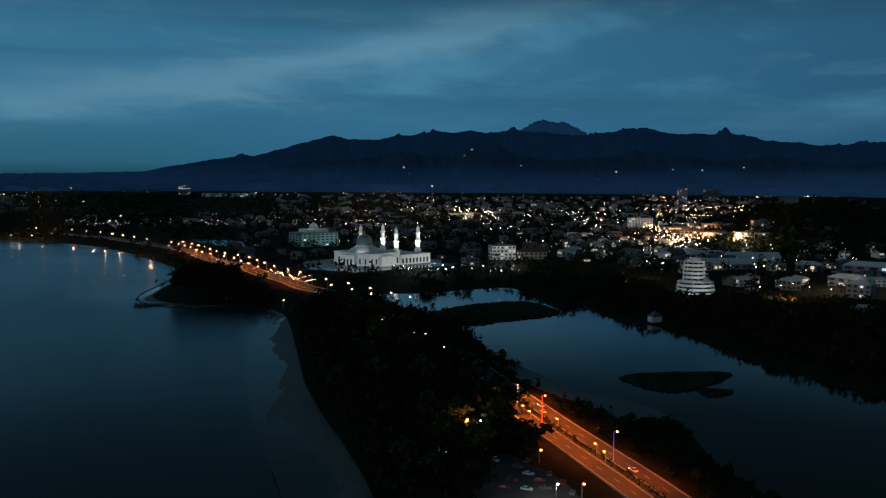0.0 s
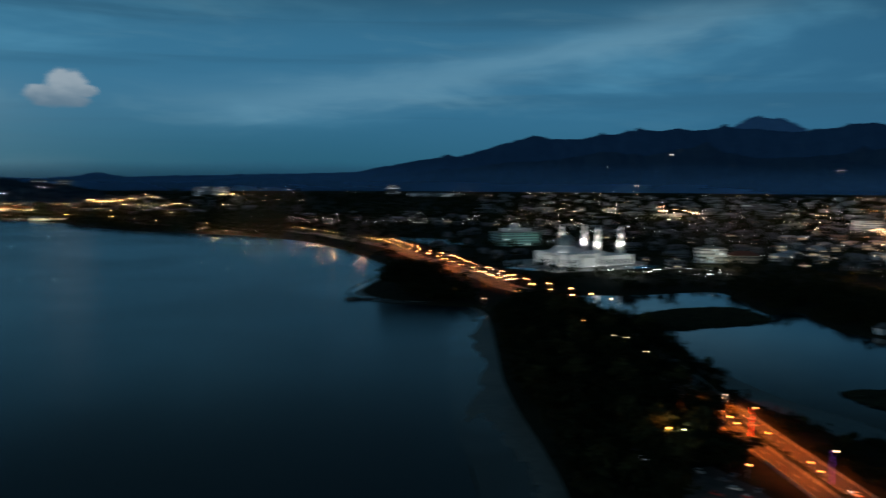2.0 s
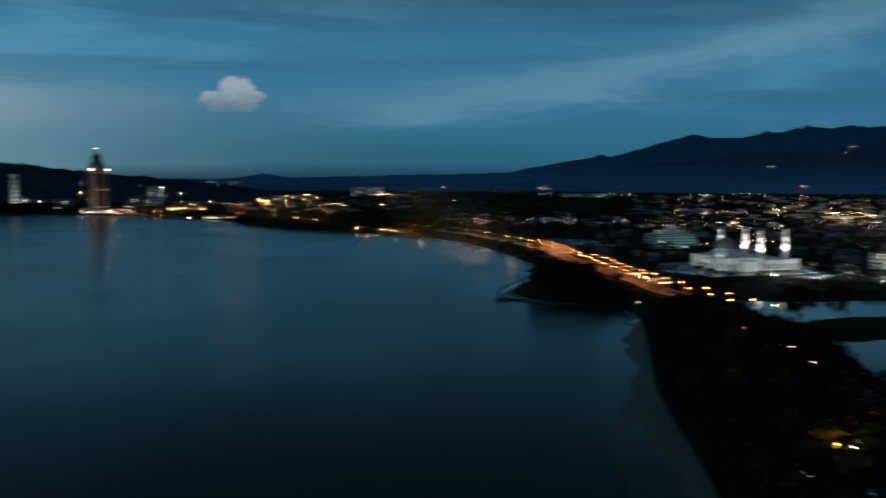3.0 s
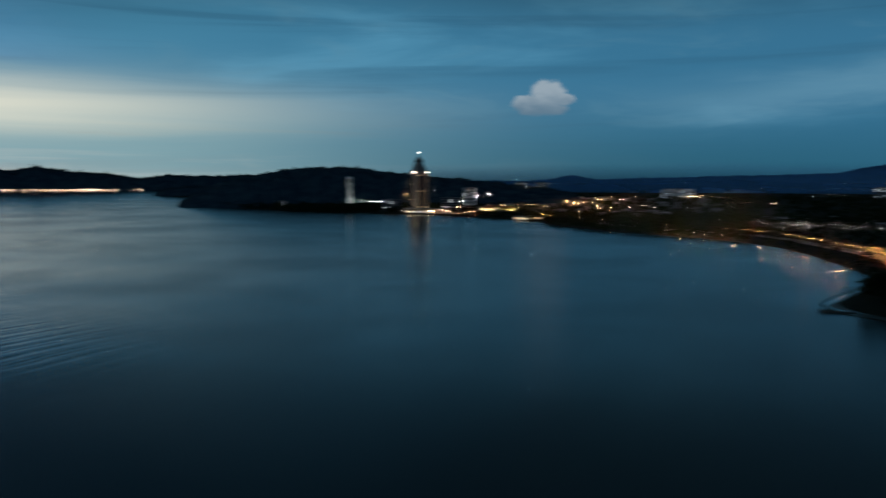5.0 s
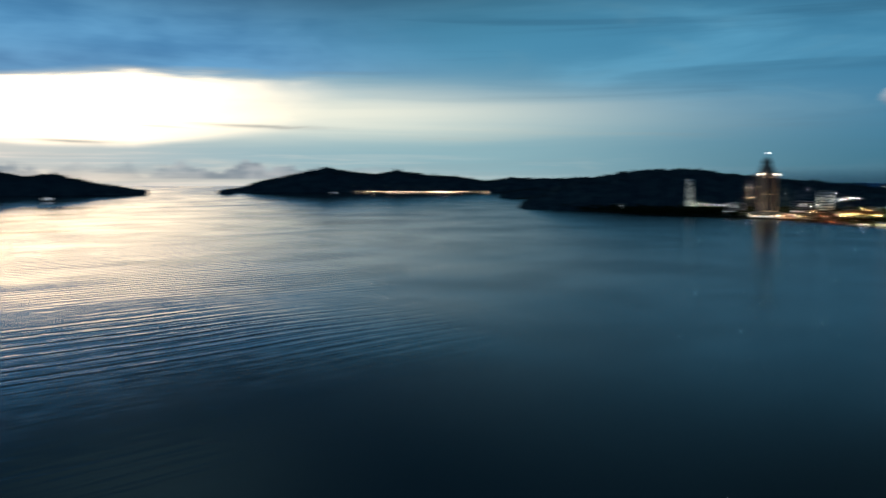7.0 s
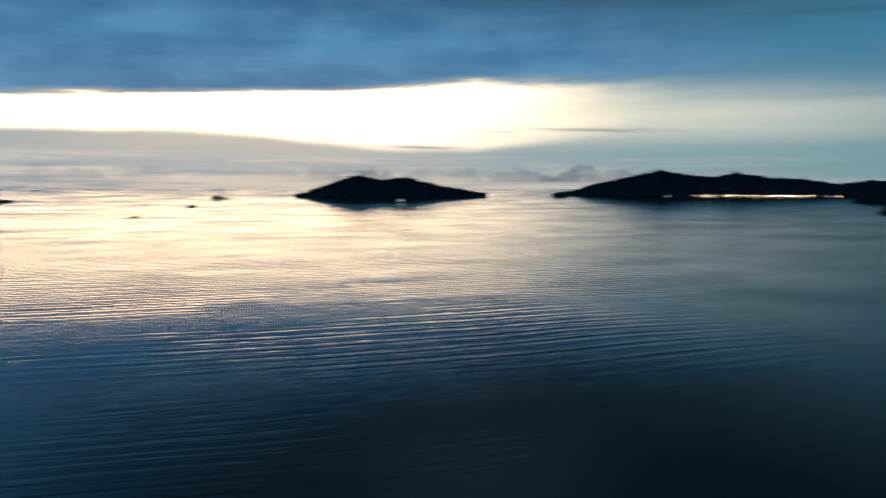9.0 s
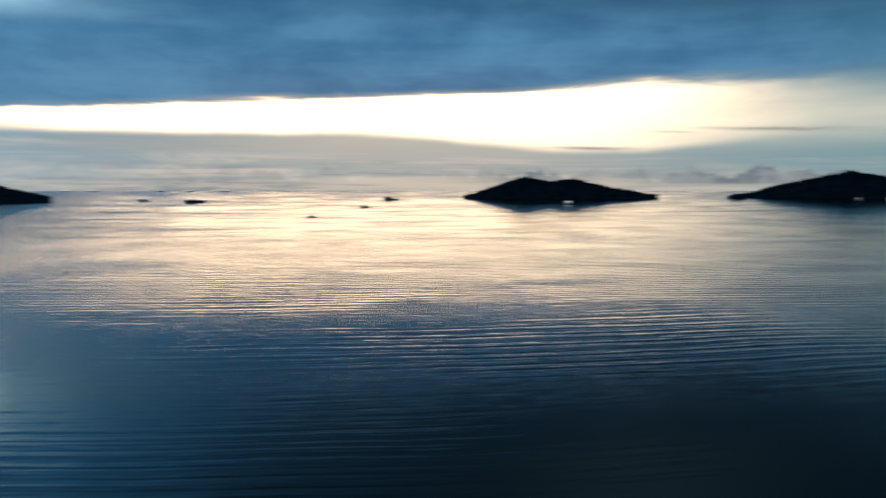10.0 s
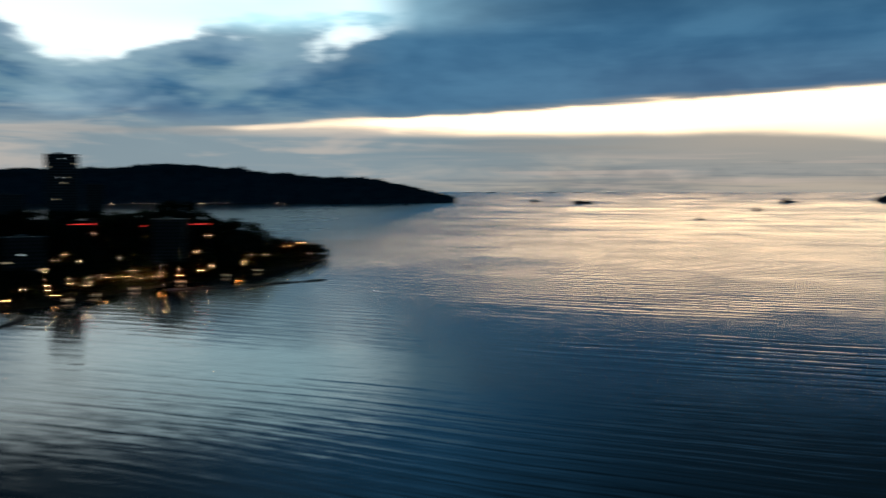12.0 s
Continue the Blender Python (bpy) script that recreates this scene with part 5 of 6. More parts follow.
# small houses of the plain
KINDS = [block("house", "small dim house with a hip roof on the plain", "house", pose(0, -60, 2), 13, 9, 4.2, 1, 3, DIM, "hip", ROOF_RED, 0.25, 51, "town houses"),
         block("house", "small house with a grey metal gable roof", "house", pose(0, -80, 2), 15, 9, 5.0, 1, 3, DIM, "gable", ROOF_GREY, 0.25, 52, "town houses"),
         block("house", "two-storey grey terrace with a metal roof", "house", pose(0, -100, 2), 30, 11, 7.5, 2, 3, GREY, "gable", ROOF_GREY, 0.25, 53, "town houses"),
         block("house", "grey two-storey house with a flat roof", "house", pose(0, -120, 2), 17, 12, 8.0, 2, 3, GREY, "flat", None, 0.25, 54, "town houses")]
used = [False] * 4
rng = random.Random(77)
spots = scatter(rng, wedge(-26, 8.5, 960, 2300), 210, in_town) + scatter(rng, wedge(8.5, 24, 1750, 2300), 40, in_town)
for x, y, z in spots:
    if z > 12:
        continue
    k = rng.choice((0, 0, 1, 1, 2, 3))
    r = math.hypot(x, y)
    m = pose(x, y, z, 0, 0, rng.choice((15, 105)) + rng.uniform(-12, 12)) @ Matrix.Scale(rng.uniform(0.75, 1.1), 4)
    if not used[k]:
        KINDS[k].matrix_basis = m
        used[k] = True
    else:
        copy_thing(KINDS[k], m)


PALE_KINDS = [block("house", "small pale house with a light metal hip roof among trees", "house", pose(0, -160, 2), 14, 10, 5.5, 1, 3, CREAM, "hip", ROOF_PALE, 0.3, 55, "pale houses"),
              block("house", "pale two-storey house with a light gable roof", "house", pose(0, -180, 2), 18, 11, 7.5, 2, 3, WHITE, "gable", ROOF_PALE, 0.25, 56, "pale houses"),
              block("house", "pale flat-roofed house with a lit window row", "house", pose(0, -200, 2), 16, 12, 7.0, 2, 4, CREAM, "flat", None, 0.35, 57, "pale houses")]
rng = random.Random(78)
spots = scatter(rng, wedge(-15.5, -27.3, 800, 1230), 46, lambda x, y: math.hypot(x - 222, y - 742) > 45) + scatter(rng, wedge(-8, -15, 1080, 1500), 40, in_town) + scatter(rng, wedge(-13, -19, 1650, 2300), 30, in_town)
for i, (x, y, z) in enumerate(spots):
    m = pose(x, y, z, 0, 0, rng.choice((10, 100, 28)) + rng.uniform(-10, 10)) @ Matrix.Scale(rng.uniform(0.75, 1.15), 4)
    if i < 3:
        PALE_KINDS[i].matrix_basis = m
    else:
        copy_thing(PALE_KINDS[rng.randrange(3)], m)
for a0, d0, a1, d1, wid in ((-14.0, 1640, -17.0, 1235, 26), (-17.0, 1235, -20.6, 1170, 22), (-15.2, 1400, -19.6, 1330, 18)):
    p, q = site(a0, d0)[0], site(a1, d1)[0]
    n = Vector((q.y - p.y, p.x - q.x, 0)).normalized() * (wid / 2)
    tagged(part("market_street", slab(B(), [tuple(v.xy) for v in (p + n, p - n, q - n, q + n)], 0.5, 3.0), CONCRETE), "pale paved market street lit by orange lamps", "street", kind="structure")


def far_town(name, places, mat, label, seed, big=1.0):
    r = random.Random(seed)
    verts, faces = [], []
    for x, y, z in places:
        w, d, h = r.uniform(8, 24) * big, r.uniform(8, 12) * big, r.uniform(4, 9) * big
        a = r.random() * 3.14
        k = len(verts)
        for q, t in ((-2, 1.0), (h, 1.0), (h + 2.5, 0.35)):
            for sx, sy in ((-1, -1), (1, -1), (1, 1), (-1, 1)):
                u, v = sx * w / 2 * (1 if t == 1 else 0.8), sy * d / 2 * t
                verts.append((x + u * math.cos(a) - v * math.sin(a), y + u * math.sin(a) + v * math.cos(a), z + q))
        for lv in (0, 4):
            faces += [(k + lv + i, k + lv + (i + 1) % 4, k + lv + 4 + (i + 1) % 4, k + lv + 4 + i) for i in range(4)]
        faces.append((k + 8, k + 9, k + 10, k + 11))
    return tagged(new(name, mesh_from(name, verts, faces, mat)), label, "houses", kind="stuff")


FAR = wedge(-27, 11, 2200, 4600)
far_town("far_houses", scatter(random.Random(81), FAR, 330, in_town), GREY, "far pale houses of the town on the plain", 91, 1.3)
far_town("far_houses", scatter(random.Random(82), wedge(26, 46, 2200, 4200), 90, in_town), DIM, "far grey houses behind the bay", 92, 1.4)
far_town("town_houses", scatter(random.Random(83), wedge(-26, 14, 1000, 2300), 330, in_town), DIM, "dim small houses between the trees", 93, 0.9)


def lights(name, places, mat, label, seed, size=0.55, up=(4, 8)):
    """Many small lamps on thin posts, one mesh."""
    r = random.Random(seed)
    verts, faces, pv, pf = [], [], [], []
    for x, y, z in places:
        d = math.hypot(x, y)
        s = size * 1.35 * r.uniform(0.6, 1.3) * max(0.7, d / 1500)
        h = z + r.uniform(*up)
        k = len(verts)
        verts += [(x + s, y, h), (x, y + s, h), (x - s, y, h), (x, y - s, h), (x, y, h + s * 0.8), (x, y, h - s * 0.8)]
        for i in range(4):
            faces += [(k + i, k + (i + 1) % 4, k + 4), (k + (i + 1) % 4, k + i, k + 5)]
        k = len(pv)
        pv += [(x - 0.1, y, z - 1), (x + 0.1, y, z - 1), (x, y + 0.1, h)]
        pf += [(k, k + 1, k + 2)]
    n = len(verts)
    me = mesh_from(name, verts + pv, faces + [tuple(i + n for i in f) for f in pf], mat)
    me.materials.append(STEEL)
    for p in me.polygons[len(faces):]:
        p.material_index = 1
    return tagged(new(name, me), label, "town lights", kind="stuff")


def streets(seed, poly, n, keep=lambda x, y: True, gap_m=32.0, long=(3, 9), loose=0.35):
    """Lamps in rows along short streets, and some strays."""
    r = random.Random(seed)
    out = []
    for x, y, z in scatter(r, poly, n, keep):
        if r.random() < loose:
            out.append((x, y, z))
            continue
        a = radians(r.choice((8, 98, 15, 105)) + r.gauss(0, 6))
        for i in range(r.randint(*long)):
            u, v = x + math.cos(a) * gap_m * i + r.gauss(0, 5), y + math.sin(a) * gap_m * i + r.gauss(0, 5)
            if r.random() < 0.8 and keep(u, v):
                h, land = ground_height(np.array([u]), np.array([v]))
                if land[0] and h[0] - float(bowl(math.hypot(u, v))) < 8:
                    out.append((u, v, float(h[0])))
    return out


lights("town_lamps", streets(61, wedge(-25, 9, 960, 2500), 150, in_town), COOL, "cold white lamps of the town streets", 1, 0.26)
lights("town_lamps", streets(62, wedge(-25, 9, 1000, 2600), 110, in_town), WARM, "warm lamps of the town streets", 2, 0.30)
lights("town_lamps", streets(76, wedge(6, 27, 4300, 5600), 30, gap_m=90), COOL, "row of far white lamps under the hills", 18, 0.17)
lights("town_lamps", streets(63, wedge(-26, 9, 2500, 5000), 80, gap_m=55), COOL, "far white lamps of the plain", 3, 0.18)
lights("town_lamps", streets(64, wedge(-26, 12, 2500, 5000), 95, gap_m=55), WARM, "far warm lamps of the plain", 4, 0.22)
lights("town_lamps", streets(65, wedge(8, 28, 1640, 1950), 60, in_town), HOUSE_LAMP, "cold white lamps of the houses behind the bay", 5, 0.20)
lights("town_lamps", streets(66, wedge(26, 44, 1900, 4600), 34, in_town, 50), WARM, "warm lamps behind the bay", 6, 0.5)
lights("market_lamps", streets(67, wedge(-14.2, -20.2, 1230, 1700), 95, gap_m=14), MARKET, "warm lamps of the market streets", 7, 0.75)
lights("market_lamps", streets(75, wedge(-15.5, -20.5, 1200, 1500), 26, gap_m=14), COOL, "white lamps of the market streets", 17, 0.7)
lights("market_lamps", streets(68, wedge(-13.8, -18.6, 1900, 3300), 55, gap_m=22), MARKET, "warm lamps of the busy district", 8, 0.5)
lights("market_lamps", scatter(random.Random(69), wedge(-0.8, -3.2, 2150, 2900), 40), WARM, "warm lamps round a bright hall", 9, 0.7)
lights("road_lamps", scatter(random.Random(70), wedge(-5.6, 3.4, 855, 915), 34), COOL, "white lamps along the road before the mosque", 10, 0.42)
lights("town_lamps", streets(78, wedge(9, 27, 1680, 1980), 26, in_town), HOUSE_LAMP, "small pale lamps of the houses behind the bay", 22, 0.30)
lights("hill_lamps", scatter(random.Random(79), wedge(-12, -27, 900, 1250), 60), COOL, "white lamps between the pale houses", 23, 0.26)
lights("hill_lamps", scatter(random.Random(71), wedge(-18, -27, 780, 1150), 40), WARM, "warm lamps among the villas", 11, 0.4)
for az, dist, col, w in ((-15.8, 1390, (1, 0.36, 0.10), 104500), (-17.2, 1330, (1, 0.38, 0.12), 93500), (-18.9, 1270, (1, 0.62, 0.4), 90000), (-15.0, 1500, (1, 0.33, 0.09), 121000), (-19.9, 1215, (1, 0.8, 0.6), 60000), (-16.8, 1500, (1, 0.40, 0.14), 82500),
                         (-19.0, 1150, (1, 0.8, 0.6), 40000), (-1.5, 2060, (1, 0.8, 0.5), 160000), (-3.9, 1000, (0.85, 1, 0.9), 8000), (-5.2, 1005, (1, 0.7, 0.4), 6000),
                         (-22.6, 690, (1, 0.42, 0.14), 26000), (-12.9, 860, (1, 0.4, 0.12), 16000), (-13.0, 1720, (0.9, 1, 1), 14000), (-25.6, 840, (1, 0.75, 0.5), 22000), (1.5, 905, (0.9, 1, 0.9), 9000)):
    p, k = site(az, dist)
    z = float(ground_height(np.array([p.x]), np.array([p.y]))[0][0])
    lamp_light((p.x, p.y, z + 12), col, w, 1.0)

# mast, pond and festive lamps
mast = thing("radio_mast", "thin lattice radio mast with a red and white lamp", "mast", put(0.72, 2900, 0))
for q in range(3):
    a = q * 2.094
    part("leg", lathe(B(), [(0.35, -1), (0.3, 30), (0.2, 72)], 5, 2.2 * math.cos(a), 2.2 * math.sin(a)), STEEL, mast)
for q in range(12):
    part("brace", lathe(B(), [(2.5, 2 + q * 5.8), (2.5, 2.4 + q * 5.8)], 3), STEEL, mast)
part("lamp", lathe(B(), [(0.3, 72), (1.8, 73.5), (0.3, 75)], 8), glow("mast_lamp", (1, 0.85, 0.8), 8.0), mast, "white mast lamp")
part("lamp", lathe(B(), [(0.3, 44), (1.2, 45), (0.3, 46)], 8), RED, mast, "red mast lamp")
tagged(new("pond", mesh_from("pond", [(-245, 1230, 2.45), (-300, 1205, 2.45), (-352, 1250, 2.45), (-395, 1330, 2.45), (-330, 1325, 2.45)], [(0, 1, 2, 3, 4)], LAGOON)),
       "still pond behind the bay road", "pond", kind="structure")
lights("festive_lamps", [(-118 - i * 2.2 + 4 * math.sin(i * 2.1), 770 + i * 3.4 + 6 * math.sin(i * 1.3), 2.3) for i in range(26)], WARM, "strings of small warm festive lamps by the road", 19, 0.35, (3, 7))

# ---- waterfront towers across the bay ----
tower = thing("office_tower", "tall stepped office tower with lit shoulders and a dark crown", "skyscraper", put(45.53, 2475, 20))
bm = B()
box(bm, -34, 34, -30, 30, -3, 12, 0.3)
part("podium", bm, GREY, tower)
bm = B()
slab(bm, [(-24, -14), (-14, -24), (14, -24), (24, -14), (24, 14), (14, 24), (-14, 24), (-24, 14)], 11.5, 112)
slab(bm, [(-26, -8), (-22, -8), (-22, 8), (-26, 8)], 11.5, 118)
slab(bm, [(22, -8), (26, -8), (26, 8), (22, 8)], 11.5, 118)
slab(bm, [(-8, -26), (8, -26), (8, -22), (-8, -22)], 11.5, 118)
shaft = part("shaft", bm, CREAM, tower, "cream concrete shaft with corner piers")
for f in range(24):
    for a in range(4):
        bm = B()
        z = 15 + f * 4.1
        box(bm, -13, 13, -24.25, -24.05, z, z + 2.2)
        bmesh.ops.rotate(bm, verts=bm.verts, matrix=Matrix.Rotation(a * math.pi / 2, 3, "Z"))
        part("window_band", bm, WINDOW if (f * 7 + a * 3) % 11 == 0 else GLASS_DARK, shaft)
for a in range(4):
    bm = box(B(), -9, 9, -26.3 if a in (0, 1, 3) else -24.4, -24.0, 16, 108)
    bmesh.ops.rotate(bm, verts=bm.verts, matrix=Matrix.Rotation(a * math.pi / 2, 3, "Z"))
    part("curtain_wall", bm, GLASS_DARK, shaft, "dark glazed bay")
bm = B()
for z0, z1, q in ((111.9, 124, 19), (123.9, 134, 15), (133.9, 143, 11)):
    slab(bm, [(-q, -q * 0.6), (-q * 0.6, -q), (q * 0.6, -q), (q, -q * 0.6), (q, q * 0.6), (q * 0.6, q), (-q * 0.6, q), (-q, q * 0.6)], z0, z1)
part("crown", bm, GREY, tower)
part("spire", lathe(B(), [(10, 142.8), (12.5, 146), (11.5, 150), (6, 156), (1.6, 162), (0.4, 170)], 12), DARK, tower, "dark pointed spire")
for x, y in ((-22, -22), (22, -22)):
    part("shoulder_lamp", lathe(B(), [(0.5, 112), (2.6, 114.5), (0.5, 117)], 8, x * 0.95, y * 0.8), glow("shoulder_light", (1, 0.86, 0.66), 9.0), tower, "bright shoulder lamp")
part("top_lamp", lathe(B(), [(0.4, 169.5), (1.8, 171), (0.4, 172.5)], 8), glow("beacon", (1, 0.93, 0.85), 9.0), tower, "beacon lamp")
flood(tower.matrix_basis @ Vector((-30, -60, 3)), tower.matrix_basis @ Vector((-8, -24, 60)), 20000, (1, 0.74, 0.5), 95)
flood(tower.matrix_basis @ Vector((30, -60, 3)), tower.matrix_basis @ Vector((8, -24, 60)), 20000, (1, 0.74, 0.5), 95)

slim = thing("round_tower", "slim white round tower floodlit by the shore", "tower", put(50.13, 2930, 0))
bm = B()
lathe(bm, [(22, -2), (22, 7), (20, 7.5)], 24)
part("plinth", bm, GREY, slim)
bm = B()
lathe(bm, [(7, 7), (7, 15), (10.5, 16), (10.5, 98), (8.5, 99), (8.5, 103)], 28)
part("drum", bm, WHITE, slim)
for f in range(20):
    part("window_band", lathe(B(), [(10.6, 18.6 + f * 3.9), (10.6, 20.9 + f * 3.9)], 28, cap=False), GLASS_DARK, slim)
flood(slim.matrix_basis @ Vector((0, -50, 3)), slim.matrix_basis @ Vector((0, -12, 60)), 75000, (0.9, 1, 0.97), 95)
for args in (("office_block", "white slab block near the shore tower", 42.15, 2880, 0, 38, 24, 66, 14, 4, WHITE, 0.1),
             ("apartment_block", "pair of pale tower blocks on the plain", 38.75, 4600, 0, 60, 40, 75, 16, 4, GREY, 0.12),
             ("apartment_block", "pair of pale tower blocks on the plain", 37.3, 4600, 0, 60, 40, 75, 16, 4, GREY, 0.12),
             ("apartment_block", "pale mid-rise block between trees", 54.6, 2960, 0, 40, 20, 20, 5, 4, GREY, 0.2),
             ("office_block", "grey block beside the stepped tower", 47.4, 2560, 0, 50, 26, 34, 8, 5, GREY, 0.05),
             ("office_block", "grey block beside the stepped tower", 43.4, 2560, 0, 50, 26, 40, 8, 5, GREY, 0.05),
             ("low_block", "low long block on the promenade", 45.0, 2430, 0, 120, 20, 11, 2, 9, CREAM, 0.3)):
    n, lab, az, dist, turn, w, d, h, fl, bay, mt, lit = args
    block(n, lab, "building", put(az, dist, turn), w, d, h, fl, bay, mt, lit=lit, seed=int(dist), cool=True)
for az, dist, w in ((40.4, 2640, 60), (39.6, 2560, 50), (40.9, 2600, 40)):
    p = block("pavilion", "brightly lit yellow pavilion on the bay", "pavilion", put(az, dist, 0), w, 20, 9, 1, 7, CREAM, "hip", ROOF_RED, 1.0, int(dist), "lit pavilions")
    flood(p.matrix_basis @ Vector((0, -40, 2)), p.matrix_basis @ Vector((0, -8, 5)), 45000, (1, 0.7, 0.22), 110)
cafe = block("beach_cafe", "lit open beach cafe at the bay shore", "cafe", put(38.2, 2075, 0), 70, 14, 5, 1, 8, WHITE, "gable", ROOF_GREY, 1.0, 9)
flood(cafe.matrix_basis @ Vector((0, -30, 3)), cafe.matrix_basis @ Vector((0, -6, 3)), 20000, (1, 0.9, 0.6), 120)
PROM = [site(a, d)[0] for a, d in ((46.3, 2448), (45, 2400), (43.5, 2375), (42, 2350), (40.8, 2330), (40.0, 2310))]
for a, b in zip(PROM, PROM[1:]):
    m = (a + b) / 2
    down_light((m.x, m.y, m.z + 9), 140000, (1, 0.33, 0.17))
tagged(new("promenade", mesh_from("promenade", [q + Vector((math.sin(radians(43)) * s, -math.cos(radians(43)) * s, z)) for q in PROM for s, z in ((-14, 2.6), (14, 2.6), (14, -2))],
       [f for i in range(len(PROM) - 1) for f in ((3 * i, 3 * i + 1, 3 * i + 4, 3 * i + 3), (3 * i + 1, 3 * i + 2, 3 * i + 5, 3 * i + 4))], CONCRETE)),
       "pale paved promenade along the bay", "promenade", kind="structure")
lights("promenade_lamps", [(q.x + dx, q.y + dy, q.z + 2.5) for q in PROM for dx, dy in ((0, 0), (30, -14), (-26, 12))], WARM, "warm lamps on the promenade", 12, 0.8)


def on_land(az, rise, above=6.0):
    """Place on the land where the line of this bearing and rise (degrees, from the vantage height) passes so far over it."""
    a, q = radians(az), math.tan(radians(rise))
    way = Vector((-math.sin(a), math.cos(a), q)).normalized()
    reach = 4880.0
    for tree in RIDGES.values():
        hit = tree.ray_cast(Vector((0, 0, H)), way)
        if hit[0]:
            reach = min(reach, math.hypot(hit[0].x, hit[0].y) - 4)
    r = np.arange(500.0, reach, 6.0)
    z = ground_height(-r * math.sin(a), r * math.cos(a))[0]
    low = np.nonzero(H + r * q - z < above)[0]
    d = float(r[low[0]]) if len(low) else reach
    return Vector((-d * math.sin(a), d * math.cos(a), H + d * q))


def lamp_kind(mat, label, group, tall, head):
    return street_lamp(tall, 0.0, mat, label, group, pose(0, -140, 2), head)


def plant(lamp, places, tall, above=6.0, size=1.0, seed=1):
    """The lamp and its copies, their heads at the given bearings and rises."""
    r = random.Random(seed)
    for i, (az, rise) in enumerate(places):
        p = on_land(az, rise, above)
        k = size * r.uniform(0.75, 1.25) * max(0.5, math.hypot(p.x, p.y) / 2500)
        m = pose(p.x, p.y, p.z - tall * k, 0, 0, az) @ Matrix.Scale(k, 4)
        if i == 0:
            lamp.matrix_basis = m
        else:
            copy_thing(lamp, m)


plant(lamp_kind(glow("shore_white", (0.92, 0.97, 1.0), 85.0), "white lamp on a post behind the bay shore", "white shore lamps", 6.0, 1.15),
      [(46.54, -0.43), (49.57, -1.45), (48.73, -1.53), (48.13, -1.56), (44.66, -0.77), (43.28, -0.57), (41.67, -0.72), (41.66, -1.24), (41.29, -1.17), (42.78, -1.59), (42.59, -1.51),
       (43.04, -1.36), (40.74, -1.05), (40.44, -1.05), (38.25, -0.52), (38.61, -0.71), (38.96, -1.6), (37.73, -1.11), (39.98, -2.62), (40.35, -2.36), (36.15, -2.28), (34.37, -2.34),
       (33.22, -1.96), (32.1, -1.98), (29.01, -0.88), (27.92, -0.7), (24.77, -0.81), (23.47, -0.7), (29.38, -1.88), (27.05, -2.51), (26.24, -2.43), (24.65, -2.53), (23.1, -2.53), (25.44, -2.51)], 6.0)
plant(lamp_kind(glow("shore_amber", (1.0, 0.54, 0.24), 110.0), "warm amber lamp on a post behind the bay shore", "amber shore lamps", 6.0, 1.15),
      [(42.78, -1.92), (46.43, -1.07), (45.6, -1.6), (42.22, -1.88), (35.81, -1.51), (35.45, -1.65), (35.09, -1.65), (34.74, -1.61), (34.03, -1.6), (33.51, -1.45), (32.98, -1.49), (31.43, -1.15),
       (32.64, -1.16), (30.56, -1.93), (30.05, -1.92), (28.05, -1.97), (27.72, -1.85), (29.33, -3.44), (28.5, -3.49), (27.67, -3.51), (26.85, -3.59), (25.72, -3.6), (24.61, -3.5), (31.06, -2.37)], 6.0, seed=2)
plant(lamp_kind(glow("shore_red", (1.0, 0.18, 0.06), 34.0), "red lamp of the bay fairground", "red shore lamps", 6.0, 1.2),
      [(42.03, -1.77), (41.66, -1.96), (41.29, -1.84), (42.14, -2.11), (41.65, -2.48), (41.1, -1.92)], 6.0, seed=3)
plant(lamp_kind(glow("pavilion_lamp", (1.0, 0.72, 0.32), 100.0), "yellow lamp on the bay pavilion's mast", "pavilion lamps", 6.0, 1.6),
      [(40.75, -1.86), (40.6, -1.72), (40.4, -1.62), (40.2, -1.7), (40.0, -1.85), (39.8, -1.98), (39.55, -2.02), (39.3, -2.1), (39.1, -2.14), (40.5, -1.95), (39.95, -2.05), (40.9, -2.0)], 6.0, seed=4)
for az, rise in ((28.4, -3.5), (26.4, -3.6), (25.1, -3.75), (23.4, -3.9), (22.3, -4.05), (21.6, -4.15), (20.8, -4.3), (19.6, -4.5), (18.9, -4.7)):
    lamp_light(on_land(az, rise, 8.0), (1.0, 0.48, 0.24), 1800, 0.6)
plant(lamp_kind(glow("hill_lamp", (1.0, 0.82, 0.62), 7.0), "far lamp of a road high on the mountain", "mountain lamps", 6.0, 1.2),
      [(-15.0, 0.72), (-16.8, 0.6), (-1.4, 1.5), (-1.9, 1.9), (-5.2, 0.9), (2.6, 0.7), (-11.4, 0.5), (-19.3, 0.8)], 6.0, 6.0, 0.8, 6)
ISLAND_LAMPS = []
rng = random.Random(74)
for i in range(90):
    a = rng.choice((rng.uniform(63, 72.5), rng.uniform(65, 70)))
    p, k = site(a, rng.uniform(7250, 7500))
    ISLAND_LAMPS.append((p.x, p.y, p.z))
lights("harbour_lamps", [tuple(site(rng.uniform(135, 148.5), rng.uniform(5150, 5350))[0]) for i in range(16)], HARBOUR, "white lamps along the foot of the large island", 21, 0.45, (2, 6))
lights("harbour_lamps", ISLAND_LAMPS, HARBOUR, "bright harbour lamps along the island's shore", 14, 0.5, (2, 6))

# ---- the headland in the south-west ----
def ground_at(x, y):
    return float(ground_height(np.array([x]), np.array([y]))[0][0])


